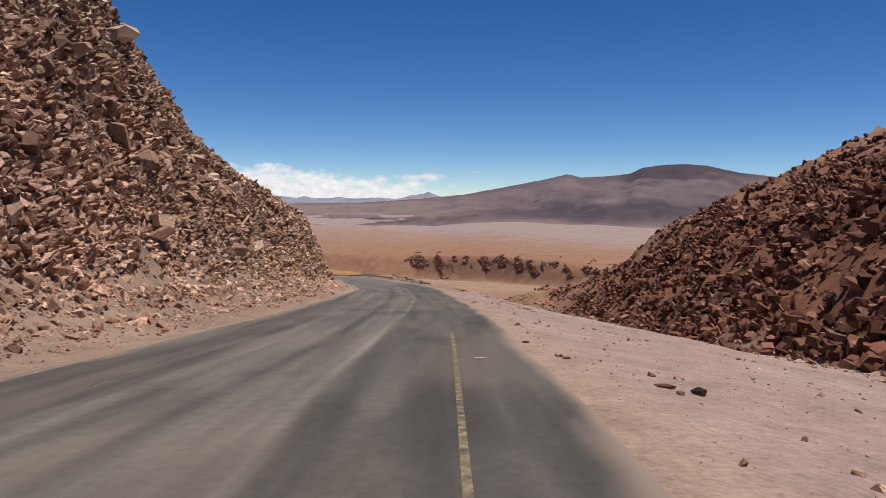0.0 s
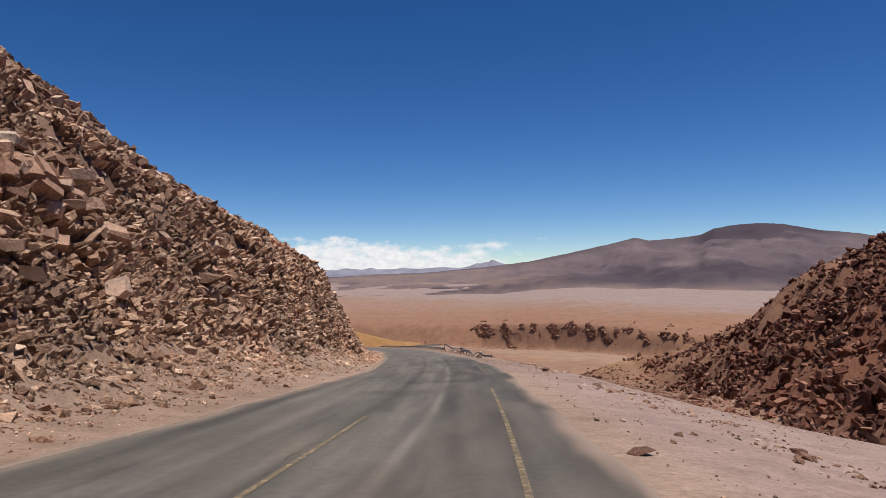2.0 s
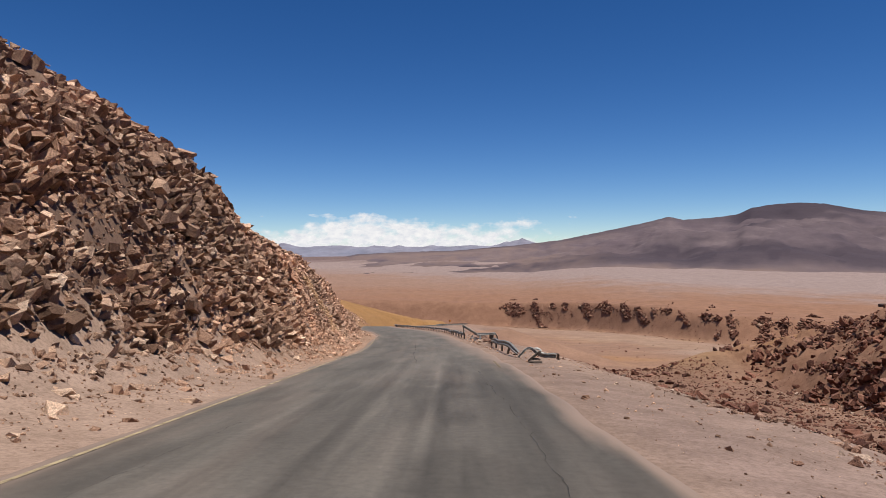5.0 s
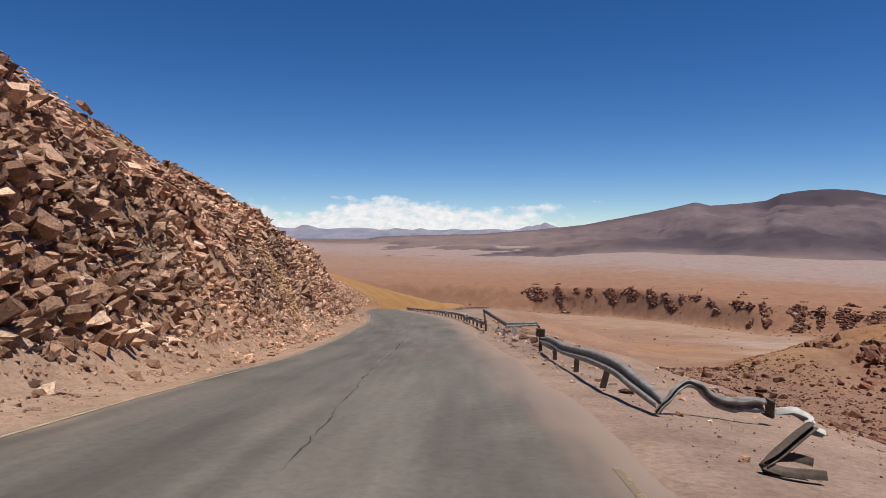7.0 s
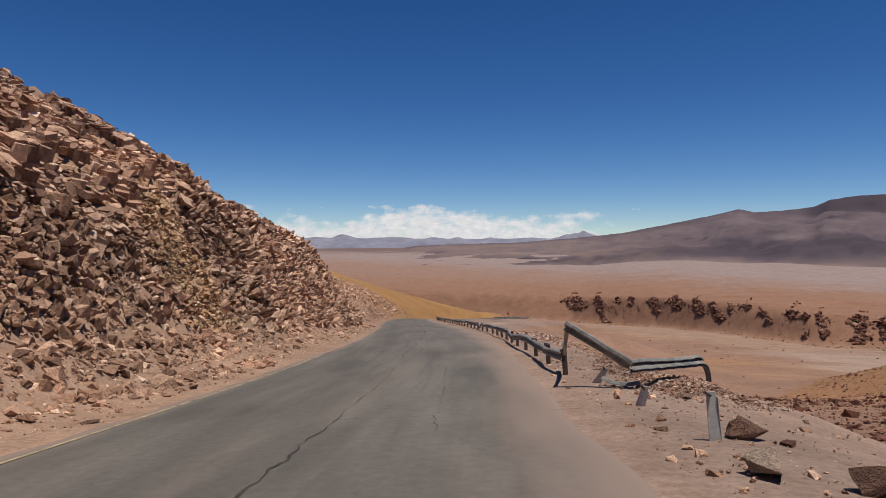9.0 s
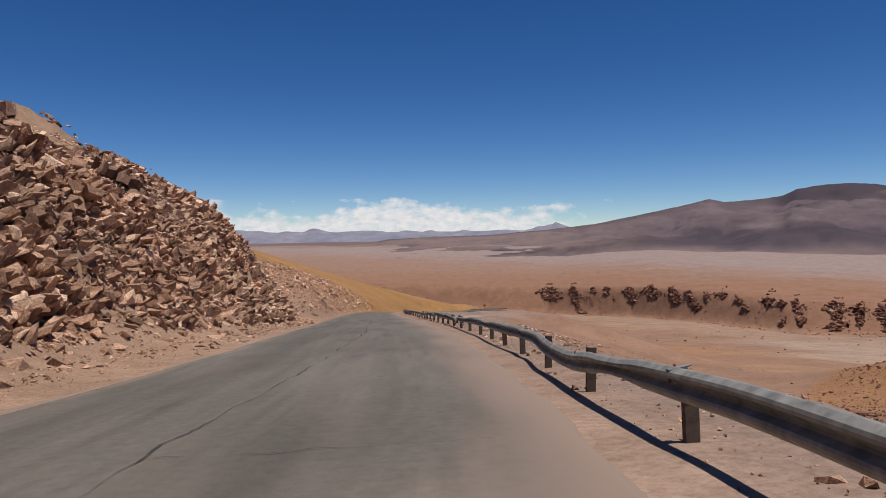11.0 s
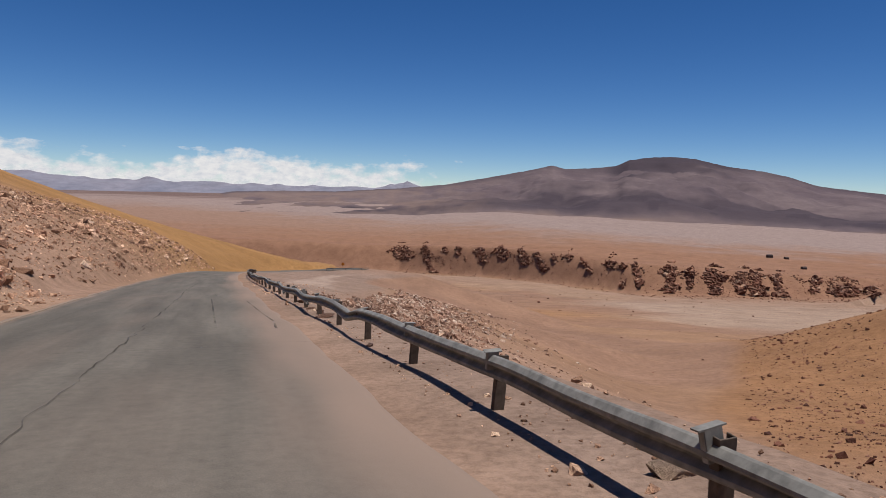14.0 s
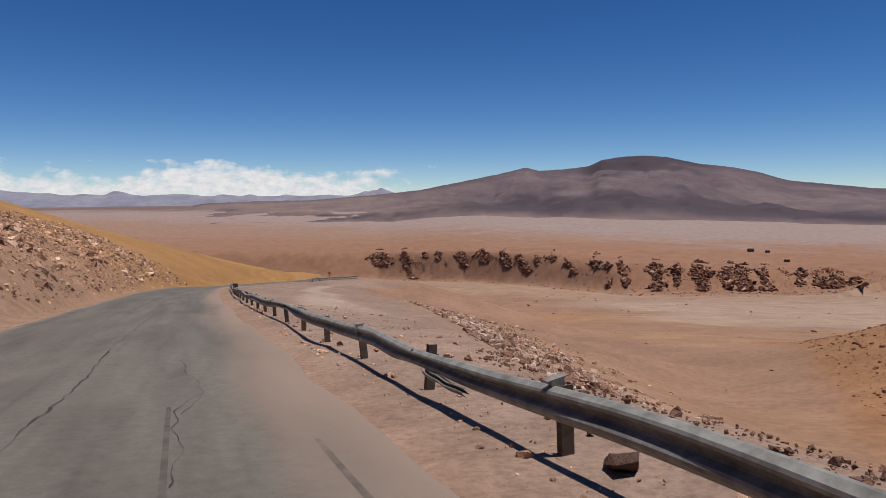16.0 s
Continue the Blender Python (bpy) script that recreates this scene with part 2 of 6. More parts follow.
def rock_material(name, stops, tan=False):
    m, n, l, b = mat(name, 0.85, 0.25)
    co = n.new("ShaderNodeTexCoord").outputs["Object"]
    geo = n.new("ShaderNodeNewGeometry")
    info = n.new("ShaderNodeObjectInfo")
    add = n.new("ShaderNodeMath")
    add.operation = "ADD"
    l.new(geo.outputs["Random Per Island"], add.inputs[0])
    l.new(info.outputs["Random"], add.inputs[1])
    fr = n.new("ShaderNodeMath")
    fr.operation = "FRACT"
    l.new(add.outputs[0], fr.inputs[0])
    r = ramp(n, stops)
    l.new(fr.outputs[0], r.inputs[0])
    t = noise_node(n, l, co, 3.5, 6, 0.7)
    r2 = ramp(n, [(0.3, (0.62, 0.6, 0.6)), (0.65, (1.2, 1.2, 1.18))])
    l.new(t.outputs[0], r2.inputs[0])
    c = mixc(n, l, "MULTIPLY", 0.8, r.outputs[0], r2.outputs[0])
    big = noise_node(n, l, co, 0.12, 3)
    r3 = ramp(n, [(0.35, (0.78, 0.79, 0.78)), (0.62, (1.18, 1.1, 1.03))])
    l.new(big.outputs[0], r3.inputs[0])
    c = mixc(n, l, "MULTIPLY", 0.9, c, r3.outputs[0])
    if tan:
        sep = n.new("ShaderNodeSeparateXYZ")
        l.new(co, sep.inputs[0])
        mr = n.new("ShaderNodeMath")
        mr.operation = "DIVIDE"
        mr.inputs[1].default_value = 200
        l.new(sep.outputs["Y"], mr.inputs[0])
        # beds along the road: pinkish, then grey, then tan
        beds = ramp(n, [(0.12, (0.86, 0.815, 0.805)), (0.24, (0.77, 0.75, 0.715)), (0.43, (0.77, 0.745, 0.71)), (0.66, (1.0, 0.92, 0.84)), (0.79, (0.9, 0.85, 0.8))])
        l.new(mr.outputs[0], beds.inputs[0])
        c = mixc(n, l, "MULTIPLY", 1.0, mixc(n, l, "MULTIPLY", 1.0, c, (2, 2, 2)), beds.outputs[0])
    fine = noise_node(n, l, co, 14, 5, 0.7)
    r4 = ramp(n, [(0.3, (0.58, 0.56, 0.55)), (0.52, (1.0, 1.0, 1.0)), (0.7, (1.25, 1.25, 1.25))])
    l.new(fine.outputs[0], r4.inputs[0])
    l.new(mixc(n, l, "MULTIPLY", 0.7, c, r4.outputs[0]), b.inputs["Base Color"])
    mm = n.new("ShaderNodeMath")
    mm.operation = "MULTIPLY_ADD"
    mm.inputs[1].default_value = 0.35
    l.new(fine.outputs[0], mm.inputs[0])
    l.new(t.outputs[0], mm.inputs[2])
    bump(n, l, b, mm.outputs[0], 0.9, 0.14)
    return m


SOIL = soil_material()
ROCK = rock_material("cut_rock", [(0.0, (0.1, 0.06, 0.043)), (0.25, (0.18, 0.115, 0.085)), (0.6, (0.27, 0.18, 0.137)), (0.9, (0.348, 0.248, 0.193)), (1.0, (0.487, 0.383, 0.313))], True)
RED_ROCK = rock_material("dark_red_rock", [(0.0, (0.05, 0.019, 0.013)), (0.35, (0.112, 0.044, 0.03)), (0.75, (0.205, 0.092, 0.064)), (1.0, (0.32, 0.18, 0.135))])
RED_BLOCK = rock_material("red_block", [(0.0, (0.139, 0.074, 0.0539)), (1.0, (0.217, 0.126, 0.094))])
PALE_BLOCK = rock_material("pale_block", [(0.0, (0.392, 0.27, 0.204)), (1.0, (0.539, 0.413, 0.331))])
DEBRIS = rock_material("yellow_debris", [(0.0, (0.34, 0.205, 0.118)), (0.6, (0.52, 0.345, 0.21)), (1.0, (0.68, 0.51, 0.36))])
BANK_ROCK = rock_material("pale_rubble", [(0.0, (0.191, 0.104, 0.0757)), (0.35, (0.313, 0.191, 0.142)), (0.75, (0.4, 0.274, 0.213)), (1.0, (0.574, 0.479, 0.409))])
OUTCROP = rock_material("outcrop_rock", [(0.0, (0.074, 0.0296, 0.0191)), (0.55, (0.139, 0.0592, 0.0391)), (0.82, (0.244, 0.126, 0.087)), (1.0, (0.4, 0.27, 0.2))])

def asphalt_material():
    m, n, l, b = mat("worn_asphalt", 0.85, 0.3)
    uv = n.new("ShaderNodeUVMap").outputs[0]
    mp = n.new("ShaderNodeMapping")
    mp.inputs["Scale"].default_value = (1.0, 0.055, 1)
    l.new(uv, mp.inputs[0])
    streak = noise_node(n, l, mp.outputs[0], 1.5, 7, 0.62)
    mp2 = n.new("ShaderNodeMapping")
    mp2.inputs["Scale"].default_value = (0.6, 0.12, 1)
    l.new(uv, mp2.inputs[0])
    patch = noise_node(n, l, mp2.outputs[0], 1.0, 5, 0.65)
    grain = noise_node(n, l, uv, 60, 3, 0.7)
    r = ramp(n, [(0.34, (0.082, 0.0725, 0.0625)), (0.5, (0.108, 0.096, 0.083)), (0.66, (0.135, 0.12, 0.103))])
    l.new(streak.outputs[0], r.inputs[0])
    run = n.new("ShaderNodeAttribute")
    run.attribute_name = "streaks"
    wear = n.new("ShaderNodeAttribute")
    wear.attribute_name = "wear"
    base = mixc(n, l, "MIX", run.outputs["Fac"], (0.108, 0.096, 0.0825), r.outputs[0])
    base = mixc(n, l, "MULTIPLY", 1.0, base, wear.outputs["Color"])
    r2 = ramp(n, [(0.3, (0.78, 0.775, 0.77)), (0.7, (1.16, 1.15, 1.14))])
    l.new(patch.outputs[0], r2.inputs[0])
    c = mixc(n, l, "MULTIPLY", 0.7, base, r2.outputs[0])
    r3 = ramp(n, [(0.3, (0.75, 0.75, 0.75)), (0.7, (1.2, 1.2, 1.2))])
    l.new(grain.outputs[0], r3.inputs[0])
    c = mixc(n, l, "MULTIPLY", 0.7, c, r3.outputs[0])
    at = n.new("ShaderNodeAttribute")
    at.attribute_name = "dust"
    mottle = noise_node(n, l, uv, 5.5, 6, 0.75)
    r5 = ramp(n, [(0.32, (0.76, 0.76, 0.76)), (0.52, (1.02, 1.02, 1.02)), (0.7, (1.22, 1.21, 1.2))])
    l.new(mottle.outputs[0], r5.inputs[0])
    c = mixc(n, l, "MULTIPLY", 0.8, c, r5.outputs[0])
    c = mixc(n, l, "MIX", at.outputs["Fac"], c, (0.235, 0.17, 0.136))
    l.new(c, b.inputs["Base Color"])
    bump(n, l, b, grain.outputs[0], 0.25, 0.01)
    return m


ASPHALT = asphalt_material()


def plain(name, color, rough=0.8, metal=0.0, var=0.25, scale=6.0):
    m, n, l, b = mat(name, rough)
    b.inputs["Metallic"].default_value = metal
    t = noise_node(n, l, n.new("ShaderNodeTexCoord").outputs["Object"], scale, 6, 0.65)
    lo, hi = tuple(c * (1 - var) for c in color), tuple(min(1, c * (1 + var)) for c in color)
    r = ramp(n, [(0.3, lo), (0.7, hi)])
    l.new(t.outputs[0], r.inputs[0])
    l.new(r.outputs[0], b.inputs["Base Color"])
    bump(n, l, b, t.outputs[0], 0.15, 0.01)
    return m


STEEL = plain("galvanised_steel", (0.2, 0.196, 0.186), 0.6, 0.1, 0.45, 5)
PALE_STEEL = plain("pale_painted_steel", (0.435, 0.435, 0.418), 0.7, 0.0, 0.25, 9)
POST = plain("weathered_post_steel", (0.0957, 0.074, 0.0609), 0.75, 0.2, 0.45, 8)


# ---- mesh helpers ----
def raw_mesh(name, verts, quads, flat=False):
    """A mesh from arrays; quads (n, 4) or triangles (n, 3)."""
    me = bpy.data.meshes.new(name)
    verts, quads = np.asarray(verts, np.float32), np.asarray(quads, np.int32)
    k = quads.shape[1]
    me.vertices.add(len(verts))
    me.vertices.foreach_set("co", verts.ravel())
    me.loops.add(quads.size)
    me.loops.foreach_set("vertex_index", quads.ravel())
    me.polygons.add(len(quads))
    me.polygons.foreach_set("loop_start", np.arange(0, quads.size, k, dtype=np.int32))
    me.update(calc_edges=True)
    me.polygons.foreach_set("use_smooth", np.full(len(quads), not flat))
    me.validate()
    return me


def grid_quads(nx, ny):
    i = np.arange(nx * ny).reshape(ny, nx)
    return np.stack([i[:-1, :-1], i[:-1, 1:], i[1:, 1:], i[1:, :-1]], -1).reshape(-1, 4)


def steps(a, b, first, grow):
    out, v, d = [], a, first
    while v < b:
        out.append(v)
        v += d
        d *= grow
    return out + [b]


UX = sorted(set([-v for v in steps(36, 4900, 0.9, 1.08)] + list(np.arange(-35.5, -12, 0.9)) + list(np.arange(-12.1, 12, 0.6)) + steps(12, 95, 1.1, 1.0) + steps(95.5, 150, 1.5, 1.09) + list(np.arange(156, 560, 6.5)) + steps(566, 4900, 9, 1.1)))
GY = list(np.arange(-60, -3, 3.0)) + list(np.arange(-3, 235, 0.95)) + steps(235, 480, 1.2, 1.006) + steps(483, 838, 5, 1.01) + list(np.arange(842, 1420, 5.5)) + steps(1424, 4900, 10, 1.035)
UX, GY = np.array(UX), np.array(GY)
uu, yy = np.meshgrid(UX, GY)
xx = uu + road_x(np.clip(yy, -60, 330)) * (1 - smooth(330, 700, yy))
zz = ground_z(xx, yy)
# the soil lies behind the blocks of the cut
cut_w = cut_u(np.clip(yy, -60, 300)) - xx + road_x(np.clip(yy, -60, 420))
zz = zz - 0.4 * smooth(0.2, 1.4, cut_w) * smooth(4, 9, yy) * smooth(203, 197, yy) * (1 - smooth(124, 129, yy) * smooth(153, 148, yy) * smooth(0.9, 0.4, cut_w))
ground = new("ground", raw_mesh("ground", np.stack([xx, yy, zz], -1).reshape(-1, 3), grid_quads(len(UX), len(GY))))
ground.data.materials.append(SOIL)


def soil_colour(x, y):
    x, y = np.asarray(x, float), np.asarray(y, float)
    yr = np.clip(y, -60, 420)
    u = x - road_x(yr)
    mixin = lambda c, k, new_c: c * (1 - k[..., None]) + np.array(new_c) * k[..., None]
    n1 = fbm(x / 60, y / 60, 4, 40)
    c = np.ones(x.shape + (3,)) * np.array((0.335, 0.2, 0.138))
    c = mixin(c, smooth(-0.2, 0.5, n1) * smooth(150, 300, y), (0.37, 0.22, 0.138))
    near = smooth(300, 80, y) * smooth(60, 20, np.abs(u))
    c = mixin(c, near, (0.38, 0.27, 0.21))
    c = mixin(c, smooth(1.5, 3, u) * smooth(2, -2, u - shelf_u(yr)) * smooth(60, 100, y) * smooth(440, 400, y) * 0.85, (0.315, 0.225, 0.182))
    track = smooth(2.6, 1.4, np.abs(u - np.interp(y, [210, 240, 300, 400], [6, 9, 17, 14])))
    c = mixin(c, track * smooth(215, 235, y) * smooth(410, 380, y) * 0.85, (0.45, 0.34, 0.28))
    c = mixin(c, smooth(-6, -8, u) * smooth(95, 50, y), (0.32, 0.22, 0.168))
    c = mixin(c, smooth(-6, -8, u) * smooth(95, 120, y) * smooth(215, 195, y), (0.39, 0.255, 0.178))
    pale = smooth(2, 4, u) * smooth(110, 60, y)
    c = mixin(c, pale, (0.37, 0.268, 0.238))
    c = mixin(c, smooth(7, 9, u) * smooth(14, 11, u) * smooth(90, 60, y) * 0.5, (0.385, 0.295, 0.25))
    c = mixin(c, smooth(8, 12, u) * smooth(100, 118, y) * smooth(205, 180, y) * smooth(34, 22, x) * 0.8, (0.26, 0.15, 0.105))
    hill = smooth(-1, 2, x - hill_x(np.clip(y, -60, 230))) * smooth(235, 215, y)
    c = mixin(c, hill, (0.2, 0.092, 0.06))
    c = mixin(c, hill * smooth(105, 150, y), (0.27, 0.15, 0.1))
    c = mixin(c, 0.6 * np.exp(-(((x - 21) / 6) ** 2 + ((y - 204) / 16) ** 2)), (0.4, 0.25, 0.1))
    cut = smooth(0, 1.5, cut_u(yr) - u) * smooth(204, 194, y)
    c = mixin(c, cut, (0.22, 0.14, 0.105))
    c = mixin(c, cut * smooth(92, 115, y), (0.33, 0.215, 0.15))
    c = mixin(c, cut * smooth(118, 130, y) * smooth(165, 150, y), (0.4, 0.262, 0.165))
    # ochre grass-dusted slope on the left
    s = (x + 58) * -0.766 + (y - 432) * -0.643
    n = (x + 58) * 0.643 + (y - 432) * -0.766
    fill = smooth(0.5, 2.5, u) * smooth(1.5, -1.5, u - shelf_u(yr)) * smooth(420, 380, y)
    c = mixin(c, smooth(150, 60, n) * smooth(-30, 20, s) * (y > 200) * (n > -60) * (1 - fill) * smooth(3, -3, u), (0.385, 0.21, 0.085))
    knoll = smooth(0, 7, x + 4 - 0.46 * (y - 220) + 3 * n1) * smooth(185, 212, y) * smooth(400, 330, y) * smooth(190, 120, x) * (u > 12)
    c = mixin(c, knoll, (0.345, 0.184, 0.095))
    # pale flats, a track and an orange patch on the valley floor
    flat = smooth(70, 150, x + 40 * n1) * smooth(440, 520, y) * smooth(800, 720, y)
    c = mixin(c, 0.85 * flat, (0.43, 0.315, 0.245))
    ytrack = np.interp(x, [-60, 50, 131, 206, 338, 600], [850, 817, 788, 779, 739, 700])
    c = mixin(c, 0.7 * np.exp(-(((y - ytrack) / 5) ** 2)), (0.24, 0.17, 0.135))
    c = mixin(c, 0.6 * np.exp(-(((x - 35) / 55) ** 2 + ((y - 560) / 70) ** 2)), (0.42, 0.22, 0.1))
    # river bed and plain
    d = y - bank_line(x)
    bed = smooth(-330, -180, d + 60 * n1) * smooth(-20, -60, d)
    c = mixin(c, bed * 0.6, (0.40, 0.28, 0.21))
    c = mixin(c, smooth(-20, 10, d) * (y > 600), (0.315, 0.172, 0.112))
    c = mixin(c, smooth(40, 160, d) * (y > 600), (0.33, 0.18, 0.115))
    # two bands paint distance haze into the plain: paler, then greyer
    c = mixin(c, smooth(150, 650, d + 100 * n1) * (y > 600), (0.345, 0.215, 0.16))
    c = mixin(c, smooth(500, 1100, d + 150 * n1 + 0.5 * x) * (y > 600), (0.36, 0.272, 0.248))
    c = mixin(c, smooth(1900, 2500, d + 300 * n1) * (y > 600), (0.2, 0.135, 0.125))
    return c * 0.73


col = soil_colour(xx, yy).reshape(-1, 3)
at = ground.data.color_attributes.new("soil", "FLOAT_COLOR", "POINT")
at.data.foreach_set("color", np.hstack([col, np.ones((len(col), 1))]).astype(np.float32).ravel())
tagged(ground, "sandy desert ground with gravel, scree and rocky cut slopes", "ground", kind="structure")

# ---- road ----
ry = np.concatenate([np.arange(-30, 0, 1.5), np.arange(0, 240, 0.6), np.arange(240, 419, 1.5)])
rs = np.linspace(0, 1, 97)
le, re = left_edge(ry) - 0.35 + 0.18 * fbm(ry / 2.5, 0 * ry, 3, 60), right_edge(ry) + np.interp(ry, [85, 110], [0.06, 0.1]) * fbm(ry / 2.6, 0 * ry, 3, 61)
ru = le[:, None] + (re - le)[:, None] * rs
rx = road_x(ry)[:, None] + ru
rz = road_z(ry)[:, None] + camber(ry)[:, None] * np.clip(ru, -9, 4) + 0.002 * fbm(ru / 1.5, ry[:, None] / 4, 3, 62)
rz[:, 0] -= 0.09
rz[:, -1] -= 0.09
road = new("road", raw_mesh("road", np.stack([rx, np.repeat(ry[:, None], len(rs), 1), rz], -1).reshape(-1, 3), grid_quads(len(rs), len(ry))))
road.data.materials.append(ASPHALT)
uvl = road.data.uv_layers.new(name="UVMap")
li = np.empty(len(road.data.loops), np.int32)
road.data.loops.foreach_get("vertex_index", li)
uvs = np.stack([ru, np.repeat(ry[:, None], len(rs), 1)], -1).reshape(-1, 2)
uvl.data.foreach_set("uv", uvs[li].astype(np.float32).ravel())
edge = np.maximum(smooth(0.8, 0.0, ru - le[:, None]), smooth(np.interp(ry, [85, 115], [0.55, 1.7])[:, None], 0.0, re[:, None] - ru + 0.2 * fbm(ru / 0.5, ry[:, None] / 3.0, 3, 68)))
dust = np.clip(edge * 1.0 + 0.15 * fbm(ru / 1.2, ry[:, None] / 6, 3, 63), 0, 1).reshape(-1)
da = road.data.attributes.new("dust", "FLOAT", "POINT")
da.data.foreach_set("value", dust.astype(np.float32))
# wear along the lanes: dark tracks, paler strips between them, fading further down
fade = smooth(112, 88, ry)[:, None]
wob = ru + 0.25 * fbm(ru / 3, ry[:, None] / 30, 2, 64)
lane = lambda at, wide: np.exp(-(((wob - at) / wide) ** 2))
old = np.interp(ry, [5, 10, 23, 31, 36, 47, 61, 72, 79, 102], [-1.8, -2.0, -1.9, -1.55, -1.45, -1.12, -1.0, -0.88, -0.78, -0.8])[:, None]
line = np.interp(ry, [7, 23, 38, 46, 75, 105], [-3.5, -3.1, -2.9, -2.78, -2.45, -2.35])[:, None]
seam = np.exp(-(((ru - old) / 0.12) ** 2)) * np.clip(0.8 + 0.5 * fbm(ru / 0.6, ry[:, None] / 5, 2, 73), 0, 1)
wear = 1 + 0.1 * (1 - fade) + fade * (-0.14 + 0.1 * smooth(0.1, -0.1, ru - old) - 0.16 * smooth(-0.1, 0.1, ru - old) + 0.12 * lane(old + 1.0, 0.3) + 0.6 * seam - 0.34 * np.exp(-(((ru - line) / 0.2) ** 2)) - 0.24 * lane(-6.6, 0.7) + 0.12 * lane(line + 0.8, 0.35) + 0.12 * lane(-4.9, 0.2) - 0.1 * smooth(-4.6, -5.4, ru) * smooth(45, 25, ry)[:, None])
wear = wear + 0.4 * fade * np.exp(-(((ru - 0.1) / 0.4) ** 2 + ((ry[:, None] - 41) / 1.6) ** 2))
wear = wear + (1 - fade) * (-0.14 * lane(-4.6, 0.8) + 0.06 * lane(-1.2, 1.0))
wear = wear * (1 + 0.1 * fbm(ru / 0.8, ry[:, None] / 7, 4, 65) + 0.14 * fade * fbm(ru / 0.45, ry[:, None] / 11, 3, 66))
blot = smooth(0.25, 0.6, fbm(ru / 1.3, ry[:, None] / 3.0, 3, 67))
wear = wear * (1 - (0.15 + 0.07 * fade) * blot)
skid = smooth(0.45, 0.75, fbm(ru / 0.16, ry[:, None] / 6, 2, 69)) * smooth(0.1, 0.5, fbm(ru / 2, ry[:, None] / 12, 2, 70))
wear = wear * (1 - 0.16 * skid) * (1 + 0.05 * fbm(ru / 0.3, ry[:, None] / 1.2, 3, 71))
wa = road.data.color_attributes.new("wear", "FLOAT_COLOR", "POINT")
wa.data.foreach_set("color", np.repeat(np.stack([wear, wear, wear, 1 + 0 * wear], -1).reshape(-1, 4), 1, 0).astype(np.float32).ravel())
sa = road.data.attributes.new("streaks", "FLOAT", "POINT")
sa.data.foreach_set("value", (0.4 + 0.42 * fade + 0 * ru).astype(np.float32).ravel())
tagged(road, "worn grey two-lane asphalt road with dusty edges", "road", kind="structure")


def road_point(u, y, up=0.0):
    return np.stack([road_x(y) + u, y + 0 * u, road_z(y) + camber(y) * np.clip(u, -9, 4) + up + 0 * u], -1)


def strip(name, y0, y1, u_of, width, up, material, step=0.4):
    y = np.arange(y0, y1 + step, step)
    u = u_of(y)
    a, b = road_point(u - width / 2, y, up), road_point(u + width / 2, y, up)
    ob = new(name, raw_mesh(name, np.stack([a, b], 1).reshape(-1, 3), grid_quads(2, len(y))))
    ob.data.materials.append(material)
    return ob


def paint_material(name, color, keep, scale=1.6):
    m, n, l, b = mat(name, 0.8)
    co = n.new("ShaderNodeTexCoord").outputs["Object"]
    t = noise_node(n, l, co, scale, 9, 0.7)
    r = ramp(n, [(keep - 0.2, (0, 0, 0)), (keep + 0.2, (1, 1, 1))])
    l.new(t.outputs[0], r.inputs[0])
    tr = n.new("ShaderNodeBsdfTransparent")
    mx = n.new("ShaderNodeMixShader")
    l.new(r.outputs[0], mx.inputs[0])
    l.new(tr.outputs[0], mx.inputs[1])
    l.new(b.outputs[0], mx.inputs[2])
    l.new(mx.outputs[0], n["Material Output"].inputs[0])
    b.inputs["Base Color"].default_value = (*color, 1)
    return m


YELLOW = paint_material("worn_yellow_paint", (0.261, 0.196, 0.122), 0.5, 5.0)
FAINT = paint_material("faint_yellow_paint", (0.287, 0.222, 0.152), 0.56, 2.2)
PALE = paint_material("worn_pale_paint", (0.365, 0.287, 0.174), 0.4)
FIGURE = paint_material("pale_figure_paint", (0.435, 0.374, 0.226), 0.46, 9.0)
CRACK = paint_material("crack_shadow", (0.04, 0.035, 0.03), 0.48, 2.5)

for y0, y1, paint in ((-20, 72, FAINT), (72, 150, PALE), (150, 260, FAINT)):
    edge_line = strip("edge_line", y0, y1, lambda y: left_edge(y) + 0.06 + 0.05 * np.sin(y / 9), 0.11, 0.012, paint)
    tagged(edge_line, "worn pale yellow edge line along the asphalt", "road marking", kind="structure")
for a, b in ((36.5, 46), (69, 77.5)):
    dash = strip("lane_dash", a, b, lambda y: np.interp(y, ry, line[:, 0]) + 0.08, 0.1, 0.012, YELLOW)
    tagged(dash, "worn yellow lane dash on grey asphalt", "road marking", "yellow lane dashes", "structure")
for a, b in ((-12, 20), (36.5, 55), (67, 80), (100, 104)):
    dash = strip("lane_dash", a, b, lambda y: np.interp(y, [0, 20, 38, 54, 73, 79, 104], [0.2, 0.18, 0.48, 0.67, 1.23, 1.37, 1.75]), 0.095, 0.012, YELLOW)
    tagged(dash, "worn yellow lane dash on grey asphalt", "road marking", "yellow lane dashes", "structure")


